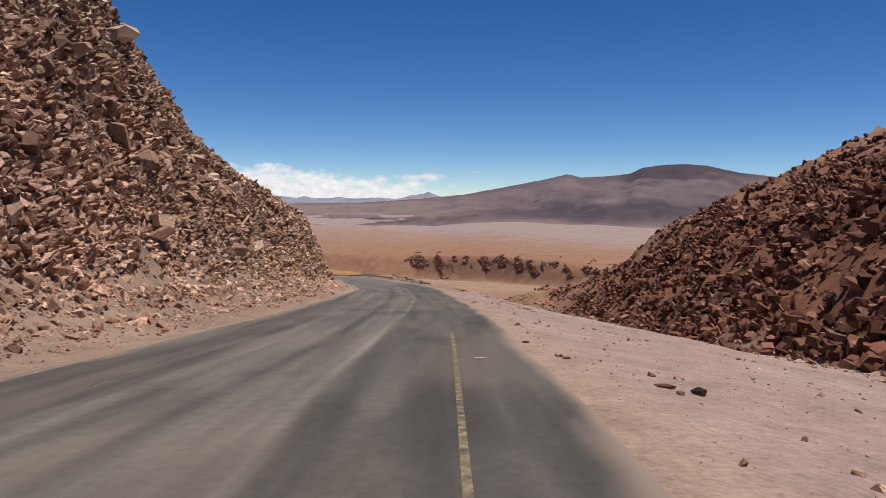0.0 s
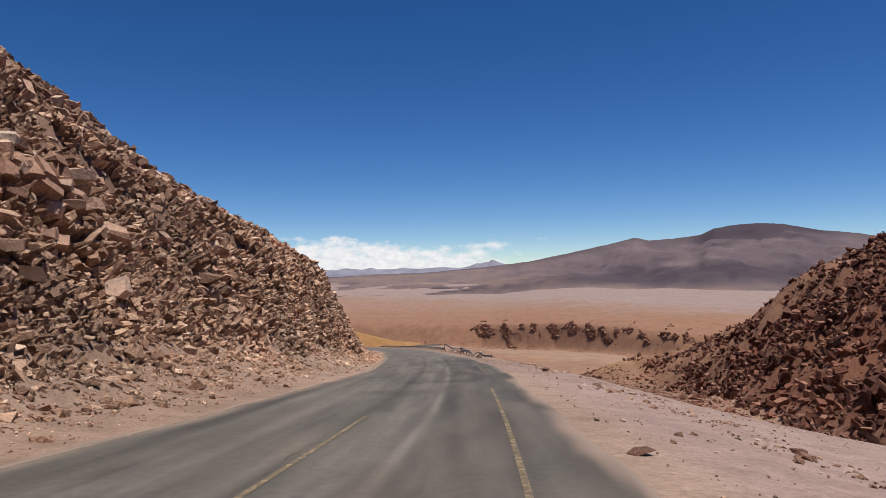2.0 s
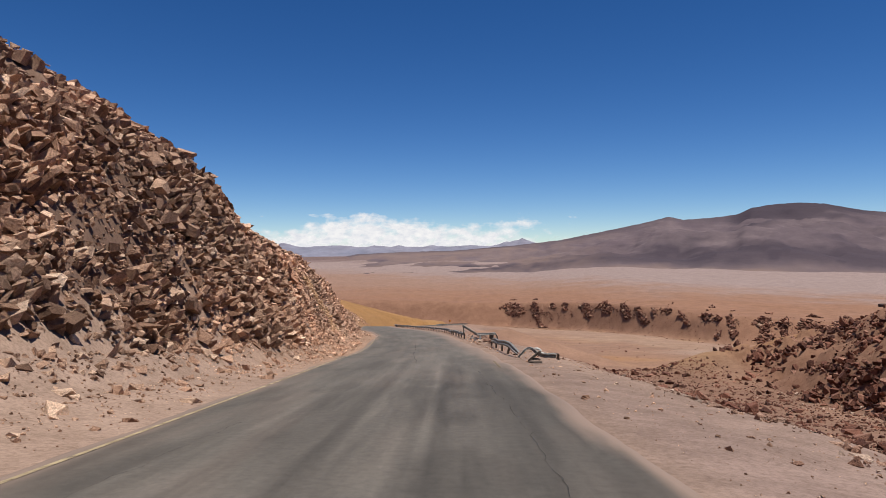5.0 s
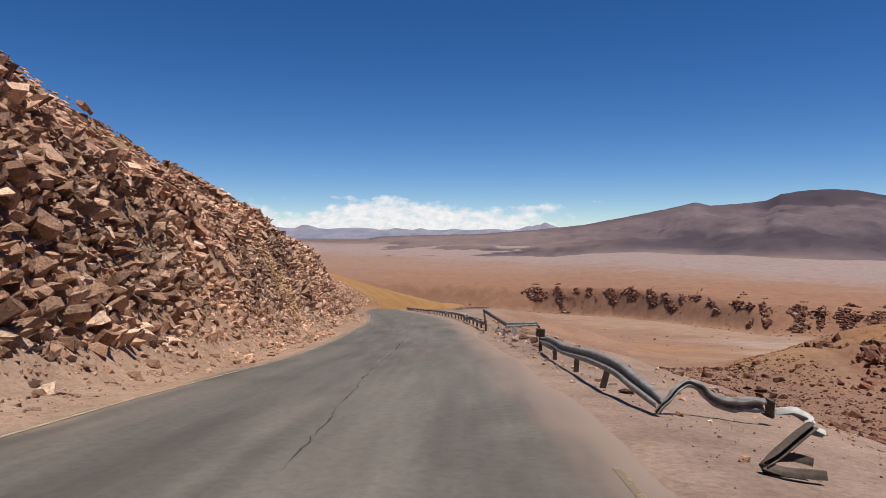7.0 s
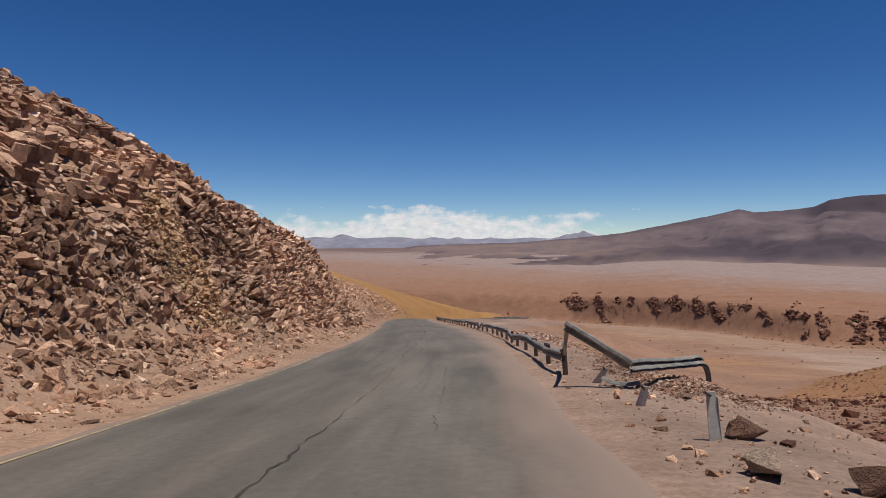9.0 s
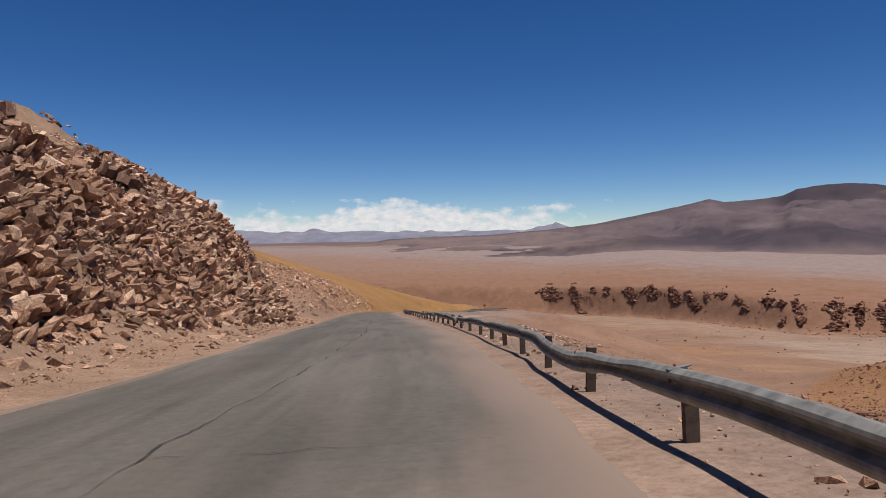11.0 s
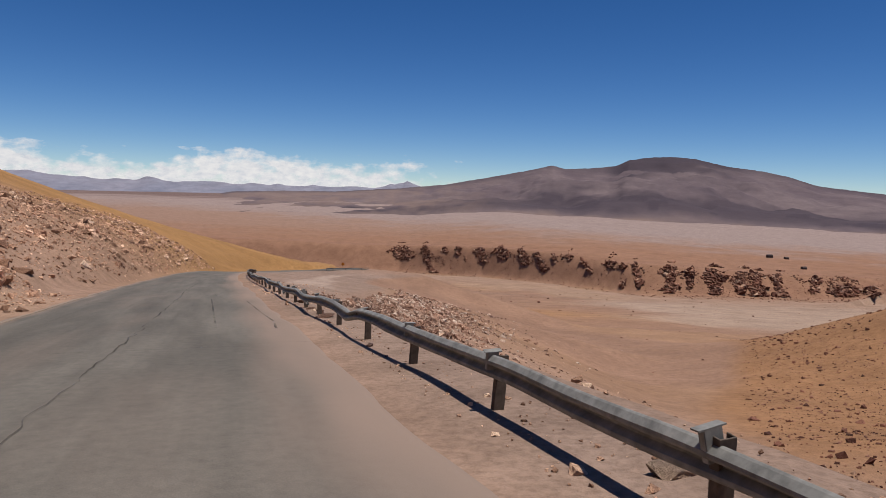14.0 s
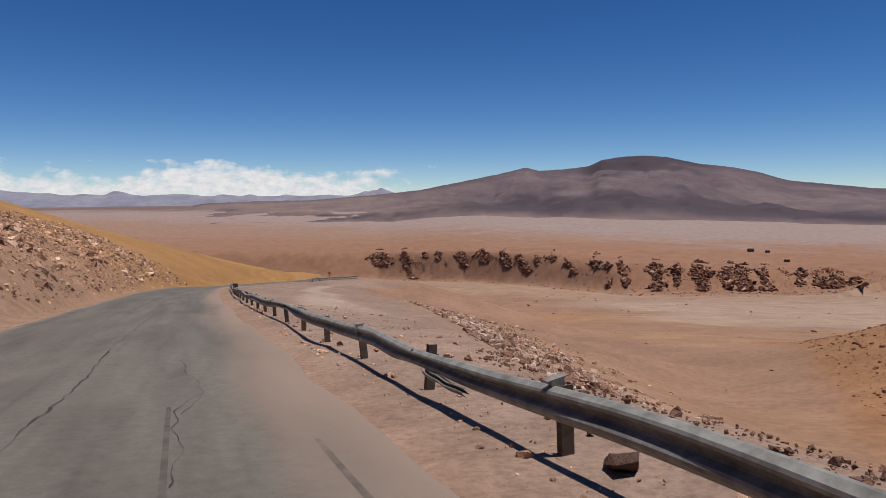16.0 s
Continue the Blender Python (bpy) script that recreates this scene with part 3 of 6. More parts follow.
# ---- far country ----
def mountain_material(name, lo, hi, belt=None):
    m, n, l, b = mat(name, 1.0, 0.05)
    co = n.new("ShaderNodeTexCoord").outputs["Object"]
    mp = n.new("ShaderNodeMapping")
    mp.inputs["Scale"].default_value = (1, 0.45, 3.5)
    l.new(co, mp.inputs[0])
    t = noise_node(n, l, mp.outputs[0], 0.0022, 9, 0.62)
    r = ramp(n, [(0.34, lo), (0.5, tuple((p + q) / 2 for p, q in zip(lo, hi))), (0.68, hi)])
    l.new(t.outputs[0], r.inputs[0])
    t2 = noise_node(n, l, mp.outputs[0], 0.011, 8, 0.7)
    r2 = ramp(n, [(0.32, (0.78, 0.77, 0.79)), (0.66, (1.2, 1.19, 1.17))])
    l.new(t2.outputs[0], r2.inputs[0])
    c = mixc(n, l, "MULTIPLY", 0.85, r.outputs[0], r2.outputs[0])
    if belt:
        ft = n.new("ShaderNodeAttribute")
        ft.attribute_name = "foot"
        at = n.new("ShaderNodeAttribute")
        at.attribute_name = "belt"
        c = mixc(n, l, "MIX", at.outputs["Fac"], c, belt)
        # pale plain colour blended over the slope in place of haze
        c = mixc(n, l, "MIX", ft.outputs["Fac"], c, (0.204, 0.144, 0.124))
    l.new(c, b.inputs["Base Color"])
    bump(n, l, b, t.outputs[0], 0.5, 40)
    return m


def range_mesh(name, az0, az1, r0, r1, crest, material, label, foot=-70.0, rough=6.0, seed=0, base=(0, 110)):
    """A range seen from the pass: crest gives the angle of the skyline at r1 against azimuth, in degrees."""
    az = np.arange(az0, az1, 0.15)
    k = np.linspace(0, 1, 48)
    aa, kk = np.meshgrid(az, k)
    top = r1 * np.tan(np.radians(crest(aa))) - 12
    rr = r0 + (r1 - r0) * kk
    x, y = base[0] + rr * np.sin(np.radians(aa)), base[1] + rr * np.cos(np.radians(aa))
    foot = ground_z(base[0] + r0 * np.sin(np.radians(aa)), base[1] + r0 * np.cos(np.radians(aa)), False) - 6
    shape = 0.12 * smooth(0, 0.12, kk) + 0.88 * kk ** 1.5
    z = foot + (top - foot) * shape
    ripple = fbm(x / 260, y / 420, 5, seed)
    z = z + rough * ripple * np.sin(np.pi * np.clip(kk, 0, 1)) * np.clip((top - foot) / 150, 0.1, 2)
    z = z + 0.06 * rough * fbm(x / 25, y / 25, 3, seed + 9)
    verts = np.stack([x, y, z], -1).reshape(-1, 3)
    ob = new(name, raw_mesh(name, verts, grid_quads(len(az), len(k))))
    ob.data.materials.append(material)
    streak = fbm(aa / 5, kk * 9, 4, seed + 20)
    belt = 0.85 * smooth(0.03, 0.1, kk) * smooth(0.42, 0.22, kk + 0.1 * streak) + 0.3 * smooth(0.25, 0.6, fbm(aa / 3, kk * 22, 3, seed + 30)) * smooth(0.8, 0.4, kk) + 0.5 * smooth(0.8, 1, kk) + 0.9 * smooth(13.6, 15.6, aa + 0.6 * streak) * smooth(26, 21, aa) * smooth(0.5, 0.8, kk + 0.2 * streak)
    # where haze is painted: the lowest rows and, in broken patches, the left tail
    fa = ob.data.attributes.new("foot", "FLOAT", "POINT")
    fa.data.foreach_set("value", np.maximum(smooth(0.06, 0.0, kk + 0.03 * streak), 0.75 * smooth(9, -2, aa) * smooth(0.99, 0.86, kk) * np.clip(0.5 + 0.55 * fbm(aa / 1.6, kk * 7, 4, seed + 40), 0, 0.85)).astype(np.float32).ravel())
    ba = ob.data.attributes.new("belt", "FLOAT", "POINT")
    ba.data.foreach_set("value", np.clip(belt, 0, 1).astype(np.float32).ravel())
    tagged(ob, label, "mountain", kind="structure")
    return ob


# the slope's brown carries a purple tint, painted in for distance haze
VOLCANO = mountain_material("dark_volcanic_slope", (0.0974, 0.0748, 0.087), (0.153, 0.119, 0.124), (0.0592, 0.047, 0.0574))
# the blue-grey is distance haze painted into the base colour
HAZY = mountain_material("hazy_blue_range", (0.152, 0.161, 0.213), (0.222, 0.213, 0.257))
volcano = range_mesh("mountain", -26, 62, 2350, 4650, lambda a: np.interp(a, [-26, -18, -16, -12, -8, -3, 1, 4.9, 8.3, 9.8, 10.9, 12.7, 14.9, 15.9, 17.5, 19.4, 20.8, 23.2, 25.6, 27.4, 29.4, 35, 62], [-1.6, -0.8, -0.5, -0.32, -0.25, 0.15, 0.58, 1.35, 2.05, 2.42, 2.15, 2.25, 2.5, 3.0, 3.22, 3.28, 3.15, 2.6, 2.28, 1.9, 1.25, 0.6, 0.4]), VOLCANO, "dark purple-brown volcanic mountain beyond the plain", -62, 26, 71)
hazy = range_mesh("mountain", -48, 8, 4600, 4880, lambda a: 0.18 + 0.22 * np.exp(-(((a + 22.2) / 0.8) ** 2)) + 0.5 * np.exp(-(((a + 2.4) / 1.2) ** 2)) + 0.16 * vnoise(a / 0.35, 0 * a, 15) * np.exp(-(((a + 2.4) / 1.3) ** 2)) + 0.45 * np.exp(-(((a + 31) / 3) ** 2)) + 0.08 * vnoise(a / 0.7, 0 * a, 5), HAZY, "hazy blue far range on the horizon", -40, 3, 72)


def cloud_material():
    m, n, l, b = mat("cloud", 1.0)
    uv = n.new("ShaderNodeUVMap").outputs[0]
    at = n.new("ShaderNodeAttribute")
    at.attribute_name = "cover"
    mp = n.new("ShaderNodeMapping")
    mp.inputs["Scale"].default_value = (0.55, 1.0, 1)
    l.new(uv, mp.inputs[0])
    t = noise_node(n, l, mp.outputs[0], 1.25, 9, 0.58)
    add = n.new("ShaderNodeMath")
    add.operation = "ADD"
    l.new(t.outputs[0], add.inputs[0])
    l.new(at.outputs["Fac"], add.inputs[1])
    r = ramp(n, [(0.58, (0, 0, 0)), (0.7, (0.45, 0.45, 0.45)), (0.86, (1, 1, 1))])
    l.new(add.outputs[0], r.inputs[0])
    # the sheet emits its white and grey tones in place of sunlight
    em = n.new("ShaderNodeEmission")
    t2 = noise_node(n, l, mp.outputs[0], 2.3, 6, 0.6)
    r2 = ramp(n, [(0.3, (0.626, 0.652, 0.705)), (0.5, (0.766, 0.766, 0.783)), (0.66, (0.844, 0.835, 0.827))])
    l.new(t2.outputs[0], r2.inputs[0])
    l.new(r2.outputs[0], em.inputs[0])
    tr = n.new("ShaderNodeBsdfTransparent")
    mx = n.new("ShaderNodeMixShader")
    l.new(r.outputs[0], mx.inputs[0])
    l.new(tr.outputs[0], mx.inputs[1])
    l.new(em.outputs[0], mx.inputs[2])
    l.new(mx.outputs[0], n["Material Output"].inputs[0])
    return m


az, el = np.meshgrid(np.linspace(-60, 12, 145), np.linspace(-0.8, 5.5, 43))
R = 4890
cv = np.stack([R * np.sin(np.radians(az)), 110 + R * np.cos(np.radians(az)) - 0 * az, R * np.tan(np.radians(el)) - 10], -1)
cv[..., 1] = np.minimum(cv[..., 1], 5200)
cloud = new("cloud_bank", raw_mesh("cloud_bank", cv.reshape(-1, 3), grid_quads(145, 43)))
cloud.data.materials.append(cloud_material())
uvl = cloud.data.uv_layers.new(name="UVMap")
li = np.empty(len(cloud.data.loops), np.int32)
cloud.data.loops.foreach_get("vertex_index", li)
uvl.data.foreach_set("uv", np.stack([az, el], -1).reshape(-1, 2)[li].astype(np.float32).ravel())
tops = 1.65 + 0.5 * fbm(az / 4.5, 0 * az, 3, 131) + 0.5 * np.exp(-(((az + 16) / 5) ** 2))
bank = smooth(tops + 0.9, tops - 0.9, el) * smooth(1.5, -5, az)
cover = -0.06 + 0.42 * bank + 0.06 * fbm(az / 2.2, el / 0.8, 3, 133)
cover = cover + 0.3 * np.exp(-(((az + 33) / 5) ** 2 + ((el - 2.4) / 0.6) ** 2)) + 0.22 * np.exp(-(((az + 3.5) / 3) ** 2 + ((el - 2.0) / 0.28) ** 2)) + 0.24 * np.exp(-(((az - 2.2) / 1.5) ** 2 + ((el - 0.75) / 0.15) ** 2))
cover = cover + 0.26 * np.exp(-(((az + 19.5) / 1.2) ** 2 + ((el - 2.75) / 0.18) ** 2)) - 0.3 * smooth(2.7, 3.4, el) - 0.35 * smooth(3, 8, az)
ca = cloud.data.attributes.new("cover", "FLOAT", "POINT")
ca.data.foreach_set("value", cover.astype(np.float32).ravel())
cloud.visible_shadow = False
tagged(cloud, "white bank of low clouds over the horizon", "cloud", kind="structure")


# ---- rocks ----
def hull_arrays(p):
    bm = bmesh.new()
    for q in p:
        bm.verts.new(q)
    bmesh.ops.convex_hull(bm, input=bm.verts)
    for v in [v for v in bm.verts if not v.link_faces]:
        bm.verts.remove(v)
    bmesh.ops.triangulate(bm, faces=bm.faces)
    bm.verts.index_update()
    out = np.array([v.co[:] for v in bm.verts]), np.array([[v.index for v in f.verts] for f in bm.faces])
    bm.free()
    return out


def rock_shape(seed):
    """An angular block: a broken, sheared brick, or a rounder lump."""
    r = np.random.default_rng(seed)
    if seed % 3:
        c = np.array([(x, y, z) for x in (-1, 1) for y in (-1, 1) for z in (-1, 1)], float)
        c *= r.uniform(0.4, 1.12, (8, 3))
        c[:, 0] += 0.35 * r.normal() * c[:, 2]
        c[:, 1] *= r.uniform(0.6, 1.0)
        c[:, 2] *= (0.75, 0.36, 0.55)[seed % 3]
        extra = r.normal(size=(3, 3))
        extra *= (0.95 / np.linalg.norm(extra, axis=1))[:, None] * np.array((1, 1, 0.6))
        return hull_arrays(np.vstack([c, extra]))
    p = r.normal(size=(11, 3))
    p /= np.linalg.norm(p, axis=1)[:, None]
    p[:, 2] *= 0.75
    return hull_arrays(p * r.uniform(0.75, 1.0, (11, 1)))


def pebble_shape(seed):
    """A small angular stone of few facets."""
    r = np.random.default_rng(900 + seed)
    a = np.arange(3) * 2.1 + r.uniform(0, 0.9, 3)
    low = np.stack([np.cos(a), np.sin(a), r.uniform(-0.6, -0.2, 3)], -1)
    a = a + r.uniform(0.6, 1.3)
    top = np.stack([0.8 * np.cos(a), 0.8 * np.sin(a), r.uniform(0.2, 0.65, 3)], -1)
    return hull_arrays(np.vstack([low, top]) * r.uniform(0.75, 1.1, (6, 3)))


SHAPES = [rock_shape(k) for k in range(30)]
PEBBLES = [pebble_shape(k) for k in range(16)]


def split_block(seed, cuts=3):
    """A joint-bounded block: a skewed box with a few corners split off along flat planes."""
    r = np.random.default_rng(1500 + seed)
    axes = np.vstack([np.eye(3), -np.eye(3)])
    nrm = np.vstack([axes + r.normal(0, 0.2, (6, 3)), r.normal(size=(cuts, 3))])
    nrm /= np.linalg.norm(nrm, axis=1)[:, None]
    far = np.r_[np.tile((1.0, 0.82, 0.66), 2) * r.uniform(0.75, 1.08, 6), r.uniform(0.55, 0.85, cuts)]
    pts = []
    for i, j, k in itertools.combinations(range(6 + cuts), 3):
        m = nrm[[i, j, k]]
        if abs(np.linalg.det(m)) > 0.08:
            p = np.linalg.solve(m, far[[i, j, k]])
            if (nrm @ p <= far + 1e-6).all() and np.linalg.norm(p) < 2:
                pts.append(p)
    return hull_arrays(np.array(pts))


SPLIT = [split_block(k, 3 + k % 4) for k in range(40)]
CHIPS = [split_block(100 + k, 1) for k in range(30)]
SLABS = [(v * (1.15, 1.0, 0.42), f) for v, f in CHIPS[:20]]


def spin(n, r, tilt=0.6):
    a = r.uniform(0, 2 * np.pi, n)
    ax = r.normal(size=(n, 3))
    ax /= np.linalg.norm(ax, axis=1)[:, None]
    th = r.normal(0, tilt, n)
    K = np.zeros((n, 3, 3))
    K[:, 0, 1], K[:, 0, 2], K[:, 1, 0], K[:, 1, 2], K[:, 2, 0], K[:, 2, 1] = -ax[:, 2], ax[:, 1], ax[:, 2], -ax[:, 0], -ax[:, 1], ax[:, 0]
    M = np.eye(3) + np.sin(th)[:, None, None] * K + (1 - np.cos(th))[:, None, None] * (K @ K)
    Z = np.zeros((n, 3, 3))
    Z[:, 0, 0], Z[:, 0, 1], Z[:, 1, 0], Z[:, 1, 1], Z[:, 2, 2] = np.cos(a), -np.sin(a), np.sin(a), np.cos(a), 1
    return M @ Z


def rock_pile(name, places, sizes, material, label, r, tilt=0.6, stretch=0.35, shapes=None, bed=None):
    """Many loose stones joined into one mesh; bed: normals of the surface that slabs lie along."""
    n = len(places)
    shapes = shapes or SHAPES
    which = r.integers(0, len(shapes), n)
    M = spin(n, r, tilt)
    if bed is not None:
        flat = np.cross(bed, np.array((0.0, 1.0, 0.0)))
        flat /= np.linalg.norm(flat, axis=1)[:, None]
        M = np.stack([flat, np.cross(bed, flat), bed], -1) @ M
    sc = sizes[:, None] * r.uniform(1 - stretch, 1 + stretch, (n, 3))
    vs, fs, at0 = [], [], 0
    for k, (v, f) in enumerate(shapes):
        idx = np.nonzero(which == k)[0]
        if not len(idx):
            continue
        w = np.einsum("nij,nvj->nvi", M[idx], v[None] * sc[idx][:, None]) + places[idx][:, None]
        vs.append(w.reshape(-1, 3))
        fs.append((f[None] + (at0 + np.arange(len(idx)) * len(v))[:, None, None]).reshape(-1, 3))
        at0 += len(idx) * len(v)
    ob = new(name, raw_mesh(name, np.vstack(vs), np.vstack(fs), True))
    ob.data.materials.append(material)
    return tagged(ob, label, "rocks", kind="stuff")


def on_ground(u, y, lift=0.0):
    x = road_x(np.clip(y, -60, 420)) + u
    return np.stack([x, y, ground_z(x, y) + lift], -1)


def slope_normals(p, e=0.4):
    dx = (ground_z(p[:, 0] + e, p[:, 1], False) - ground_z(p[:, 0] - e, p[:, 1], False)) / (2 * e)
    dy = (ground_z(p[:, 0], p[:, 1] + e, False) - ground_z(p[:, 0], p[:, 1] - e, False)) / (2 * e)
    nrm = np.stack([-dx, -dy, np.ones(len(p))], -1)
    return nrm / np.linalg.norm(nrm, axis=1)[:, None]


def on_slope(u, y, size, out=0.3):
    p = on_ground(u, y)
    return p + slope_normals(p) * (size * out)[:, None]


r = np.random.default_rng(21)
# the face itself: close-packed split blocks, larger where the rock is sound
block_size = table([5, 30, 45, 62, 92, 102, 124, 131, 148, 157, 192, 200, 205], [0.15, 0.15, 0.17, 0.2, 0.2, 0.22, 0.22, 0.14, 0.16, 0.23, 0.23, 0.2, 0.16])


def face_spots(n, lo, hi, y0=5, y1=204):
    """Places on the steep face, between two shares of its height: u and y."""
    y = r.uniform(y0, y1, n)
    return cut_u(y) - r.uniform(lo, hi, n) * cut_h(y) / cut_s(y), y


def joint_cells(n, extra, seed):
    """Cells that fill an n by n square and repeat beyond it: centre and corners of each, about one unit apart."""
    q = np.random.default_rng(seed)
    gx, gy = np.meshgrid(np.arange(n), np.arange(n))
    pts = np.vstack([np.stack([gx.ravel(), gy.ravel()], -1) + q.uniform(0.05, 0.95, (n * n, 2)), q.uniform(0, n, (extra, 2))])
    cells = []
    for p in pts:
        d = (pts - p + n / 2) % n - n / 2
        near = d[np.argsort((d ** 2).sum(1))[1:19]]
        ring = [(-2.0, -2.0), (2.0, -2.0), (2.0, 2.0), (-2.0, 2.0)]
        for a, b in near.tolist():
            lim, out = (a * a + b * b) / 2, []
            for (x0, y0), (x1, y1) in zip(ring, ring[1:] + ring[:1]):
                f0, f1 = a * x0 + b * y0 - lim, a * x1 + b * y1 - lim
                if f0 <= 0:
                    out.append((x0, y0))
                if (f0 < 0) != (f1 < 0):
                    t = f0 / (f0 - f1)
                    out.append((x0 + t * (x1 - x0), y0 + t * (y1 - y0)))
            ring = out
        cells.append((p, np.array(ring)))
    return cells


def climb(y, v):
    """Distance u from the road's middle of a place v metres up the cut, along its face and then its upper slope."""
    face = cut_h(y) / cut_s(y) * np.sqrt(1 + cut_s(y) ** 2)
    w = np.where(v < face, v / np.sqrt(1 + cut_s(y) ** 2), cut_h(y) / cut_s(y) + (v - face) / np.sqrt(1 + cut_t(y) ** 2))
    return cut_u(y) - w, v / face


def sandy(y, high):
    """Where drifted sand and gravel cover the foot of the cut."""
    top = np.interp(y, [126, 135, 141, 147, 153], [0.0, 0.06, 0.22, 0.16, 0.0])
    return smooth(124, 129, y) * smooth(153, 148, y) * smooth(top + 0.12, top - 0.04, high)


def place_cut(y, v):
    """Where the blocks of the face sit: distance from the road's middle, share of the face's height, and how sure rock shows."""
    u, high = climb(y, v)
    return u, high, np.where(high < 1.02, 1 - 0.9 * sandy(y, high), 0)


def place_upper(y, v):
    u, high = climb(y, v)
    return u, high, ((high > 0.93) & (v * (1 - 1 / np.maximum(high, 0.1)) < 13)) * 1.0


def place_hill(y, v):
    x = hill_x(y) - 0.6 + v / 1.3
    bare = smooth(-0.15, -0.5, fbm(x / 6, y / 6, 3, 95)) + smooth(125, 165, y) * smooth(0.25, -0.05, fbm(x / 5, y / 5, 2, 96))
    return x - road_x(y), v / 30, (1 - 0.92 * np.clip(bare, 0, 1)) * smooth(84 * np.clip(hill_k(y), 0.2, 1), 66 * np.clip(hill_k(y), 0.2, 1), v)


def jointed_face(name, label, y0, y1, v0, v1, grid, seed, proud, lean, slab=0.0, extra=120, place=place_cut, material=None):
    """The jointed rock itself: close-fitting blocks that stand out of the slope by different amounts."""
    q = np.random.default_rng(seed)
    tile = 20
    vs, fs, at0 = [], [], 0
    ny, nv = int((y1 - y0) / grid[0] / tile) + 1, int((v1 - v0) / grid[1] / tile) + 1
    for p, ring in joint_cells(tile, extra, seed):
        k = len(ring)
        a, b = [g.ravel().astype(float) for g in np.meshgrid(np.arange(ny) * tile + p[0], np.arange(nv) * tile + p[1])]
        slip = 0.6 * vnoise(a / 6, b / 6, seed)
        y, v = y0 + grid[0] * (a + slip), v0 + grid[1] * (b + 0.25 * a * slab + slip)
        if slab:
            v = v0 + np.mod(v - v0, nv * tile * grid[1])
        u, high, sure = place(y, v)
        keep = (y < y1) & (v < v1) & (q.uniform(0, 1, len(y)) < sure)
        y, u, v, high = y[keep], u[keep], v[keep], high[keep]
        n = len(y)
        if not n:
            continue
        c = on_ground(u, y)
        nrm = slope_normals(c)
        step = np.interp(y, [90, 100, 122, 127, 150, 158, 195, 200], [0, 0.35, 0.35, 0, 0, 0.9, 0.9, 0.4]) * smooth(0.45, 0.0, high) * (place == place_cut)
        c += step[:, None] * np.array((0.95, 0.1, -0.7))
        nrm += q.normal(0, 0.2 if slab else 0.3, (n, 3)) + np.array((0, 0, slab))
        nrm /= np.linalg.norm(nrm, axis=1)[:, None]
        ty = np.cross(nrm, np.array((-1.0, 0.0, 0.0)))
        ty = np.where(ty[:, 1:2] < 0, -ty, ty)
        ty /= np.linalg.norm(ty, axis=1)[:, None]
        tv = np.cross(nrm, ty)
        tv = np.where(tv[:, 2:3] < 0, -tv, tv)
        mean = np.where(u < 0, block_size(y) / 0.2 * (1 - 0.5 * smooth(66, 50, y) * smooth(0.4, 0.15, high)), 1)
        rise = proud * mean * (q.normal(0, 1, n) + 2.6 * fbm(y / 3.6, v / 2.6, 3, seed + 5))
        rise = np.clip(rise, -2.2 * proud, 3.0 * proud)
        lean_y = lean * np.interp(y, [124, 131, 150, 157], [1, 0.5, 0.5, 1])
        ly, lv = lean_y * q.normal(0, 1, n), lean_y * q.normal(-0.25, 1, n)
        taper = q.uniform(0.62, 0.98, n)[:, None]
        e = np.tile(ring[None], (n, 1, 1)) * np.array(grid)
        e = e * (1 + q.uniform(-0.06, 0.06, (n, k, 2)))
        top = e * taper[..., None]
        high_at = rise[:, None] + ly[:, None] * top[..., 0] + lv[:, None] * top[..., 1] + q.normal(0, 0.12 * proud, (n, k))
        peak = q.uniform(-0.25, 0.25, (n, 2)) * np.array(grid)
        peak_at = rise + ly * peak[:, 0] + lv * peak[:, 1] + q.uniform(0, 0.5, n) * proud
        put = lambda f, h: c[:, None] + f[..., :1] * ty[:, None] + f[..., 1:2] * tv[:, None] + h[..., None] * nrm[:, None]
        deep = np.full((n, k), -0.5)
        w = np.concatenate([put(e * 0.96, deep), put(top, np.maximum(high_at, -0.4)), put(peak[:, None], np.maximum(peak_at, -0.35)[:, None])], 1)
        ring_i = np.arange(k)
        nxt = (ring_i + 1) % k
        f = np.vstack([np.stack([ring_i, nxt, k + nxt], -1), np.stack([ring_i, k + nxt, k + ring_i], -1), np.stack([k + ring_i, k + nxt, 0 * ring_i + 2 * k], -1)])
        vs.append(w.reshape(-1, 3))
        fs.append((f[None] + (at0 + np.arange(n) * (2 * k + 1))[:, None, None]).reshape(-1, 3))
        at0 += n * (2 * k + 1)
    ob = new(name, raw_mesh(name, np.vstack(vs), np.vstack(fs), True))
    ob.data.materials.append(material or ROCK)
    return tagged(ob, label, "rocks", kind="stuff")


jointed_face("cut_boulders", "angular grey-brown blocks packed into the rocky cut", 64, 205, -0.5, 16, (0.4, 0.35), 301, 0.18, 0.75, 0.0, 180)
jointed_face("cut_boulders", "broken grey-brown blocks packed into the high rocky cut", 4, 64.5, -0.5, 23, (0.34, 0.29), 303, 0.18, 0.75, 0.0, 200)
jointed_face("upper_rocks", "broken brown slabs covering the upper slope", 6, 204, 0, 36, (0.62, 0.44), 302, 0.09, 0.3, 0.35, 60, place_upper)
jointed_face("hill_boulders", "dark red-brown blocks breaking out of the hillside", 14, 226, 0, 84, (0.9, 0.75), 304, 0.2, 0.55, 0.0, 120, place_hill, RED_ROCK)
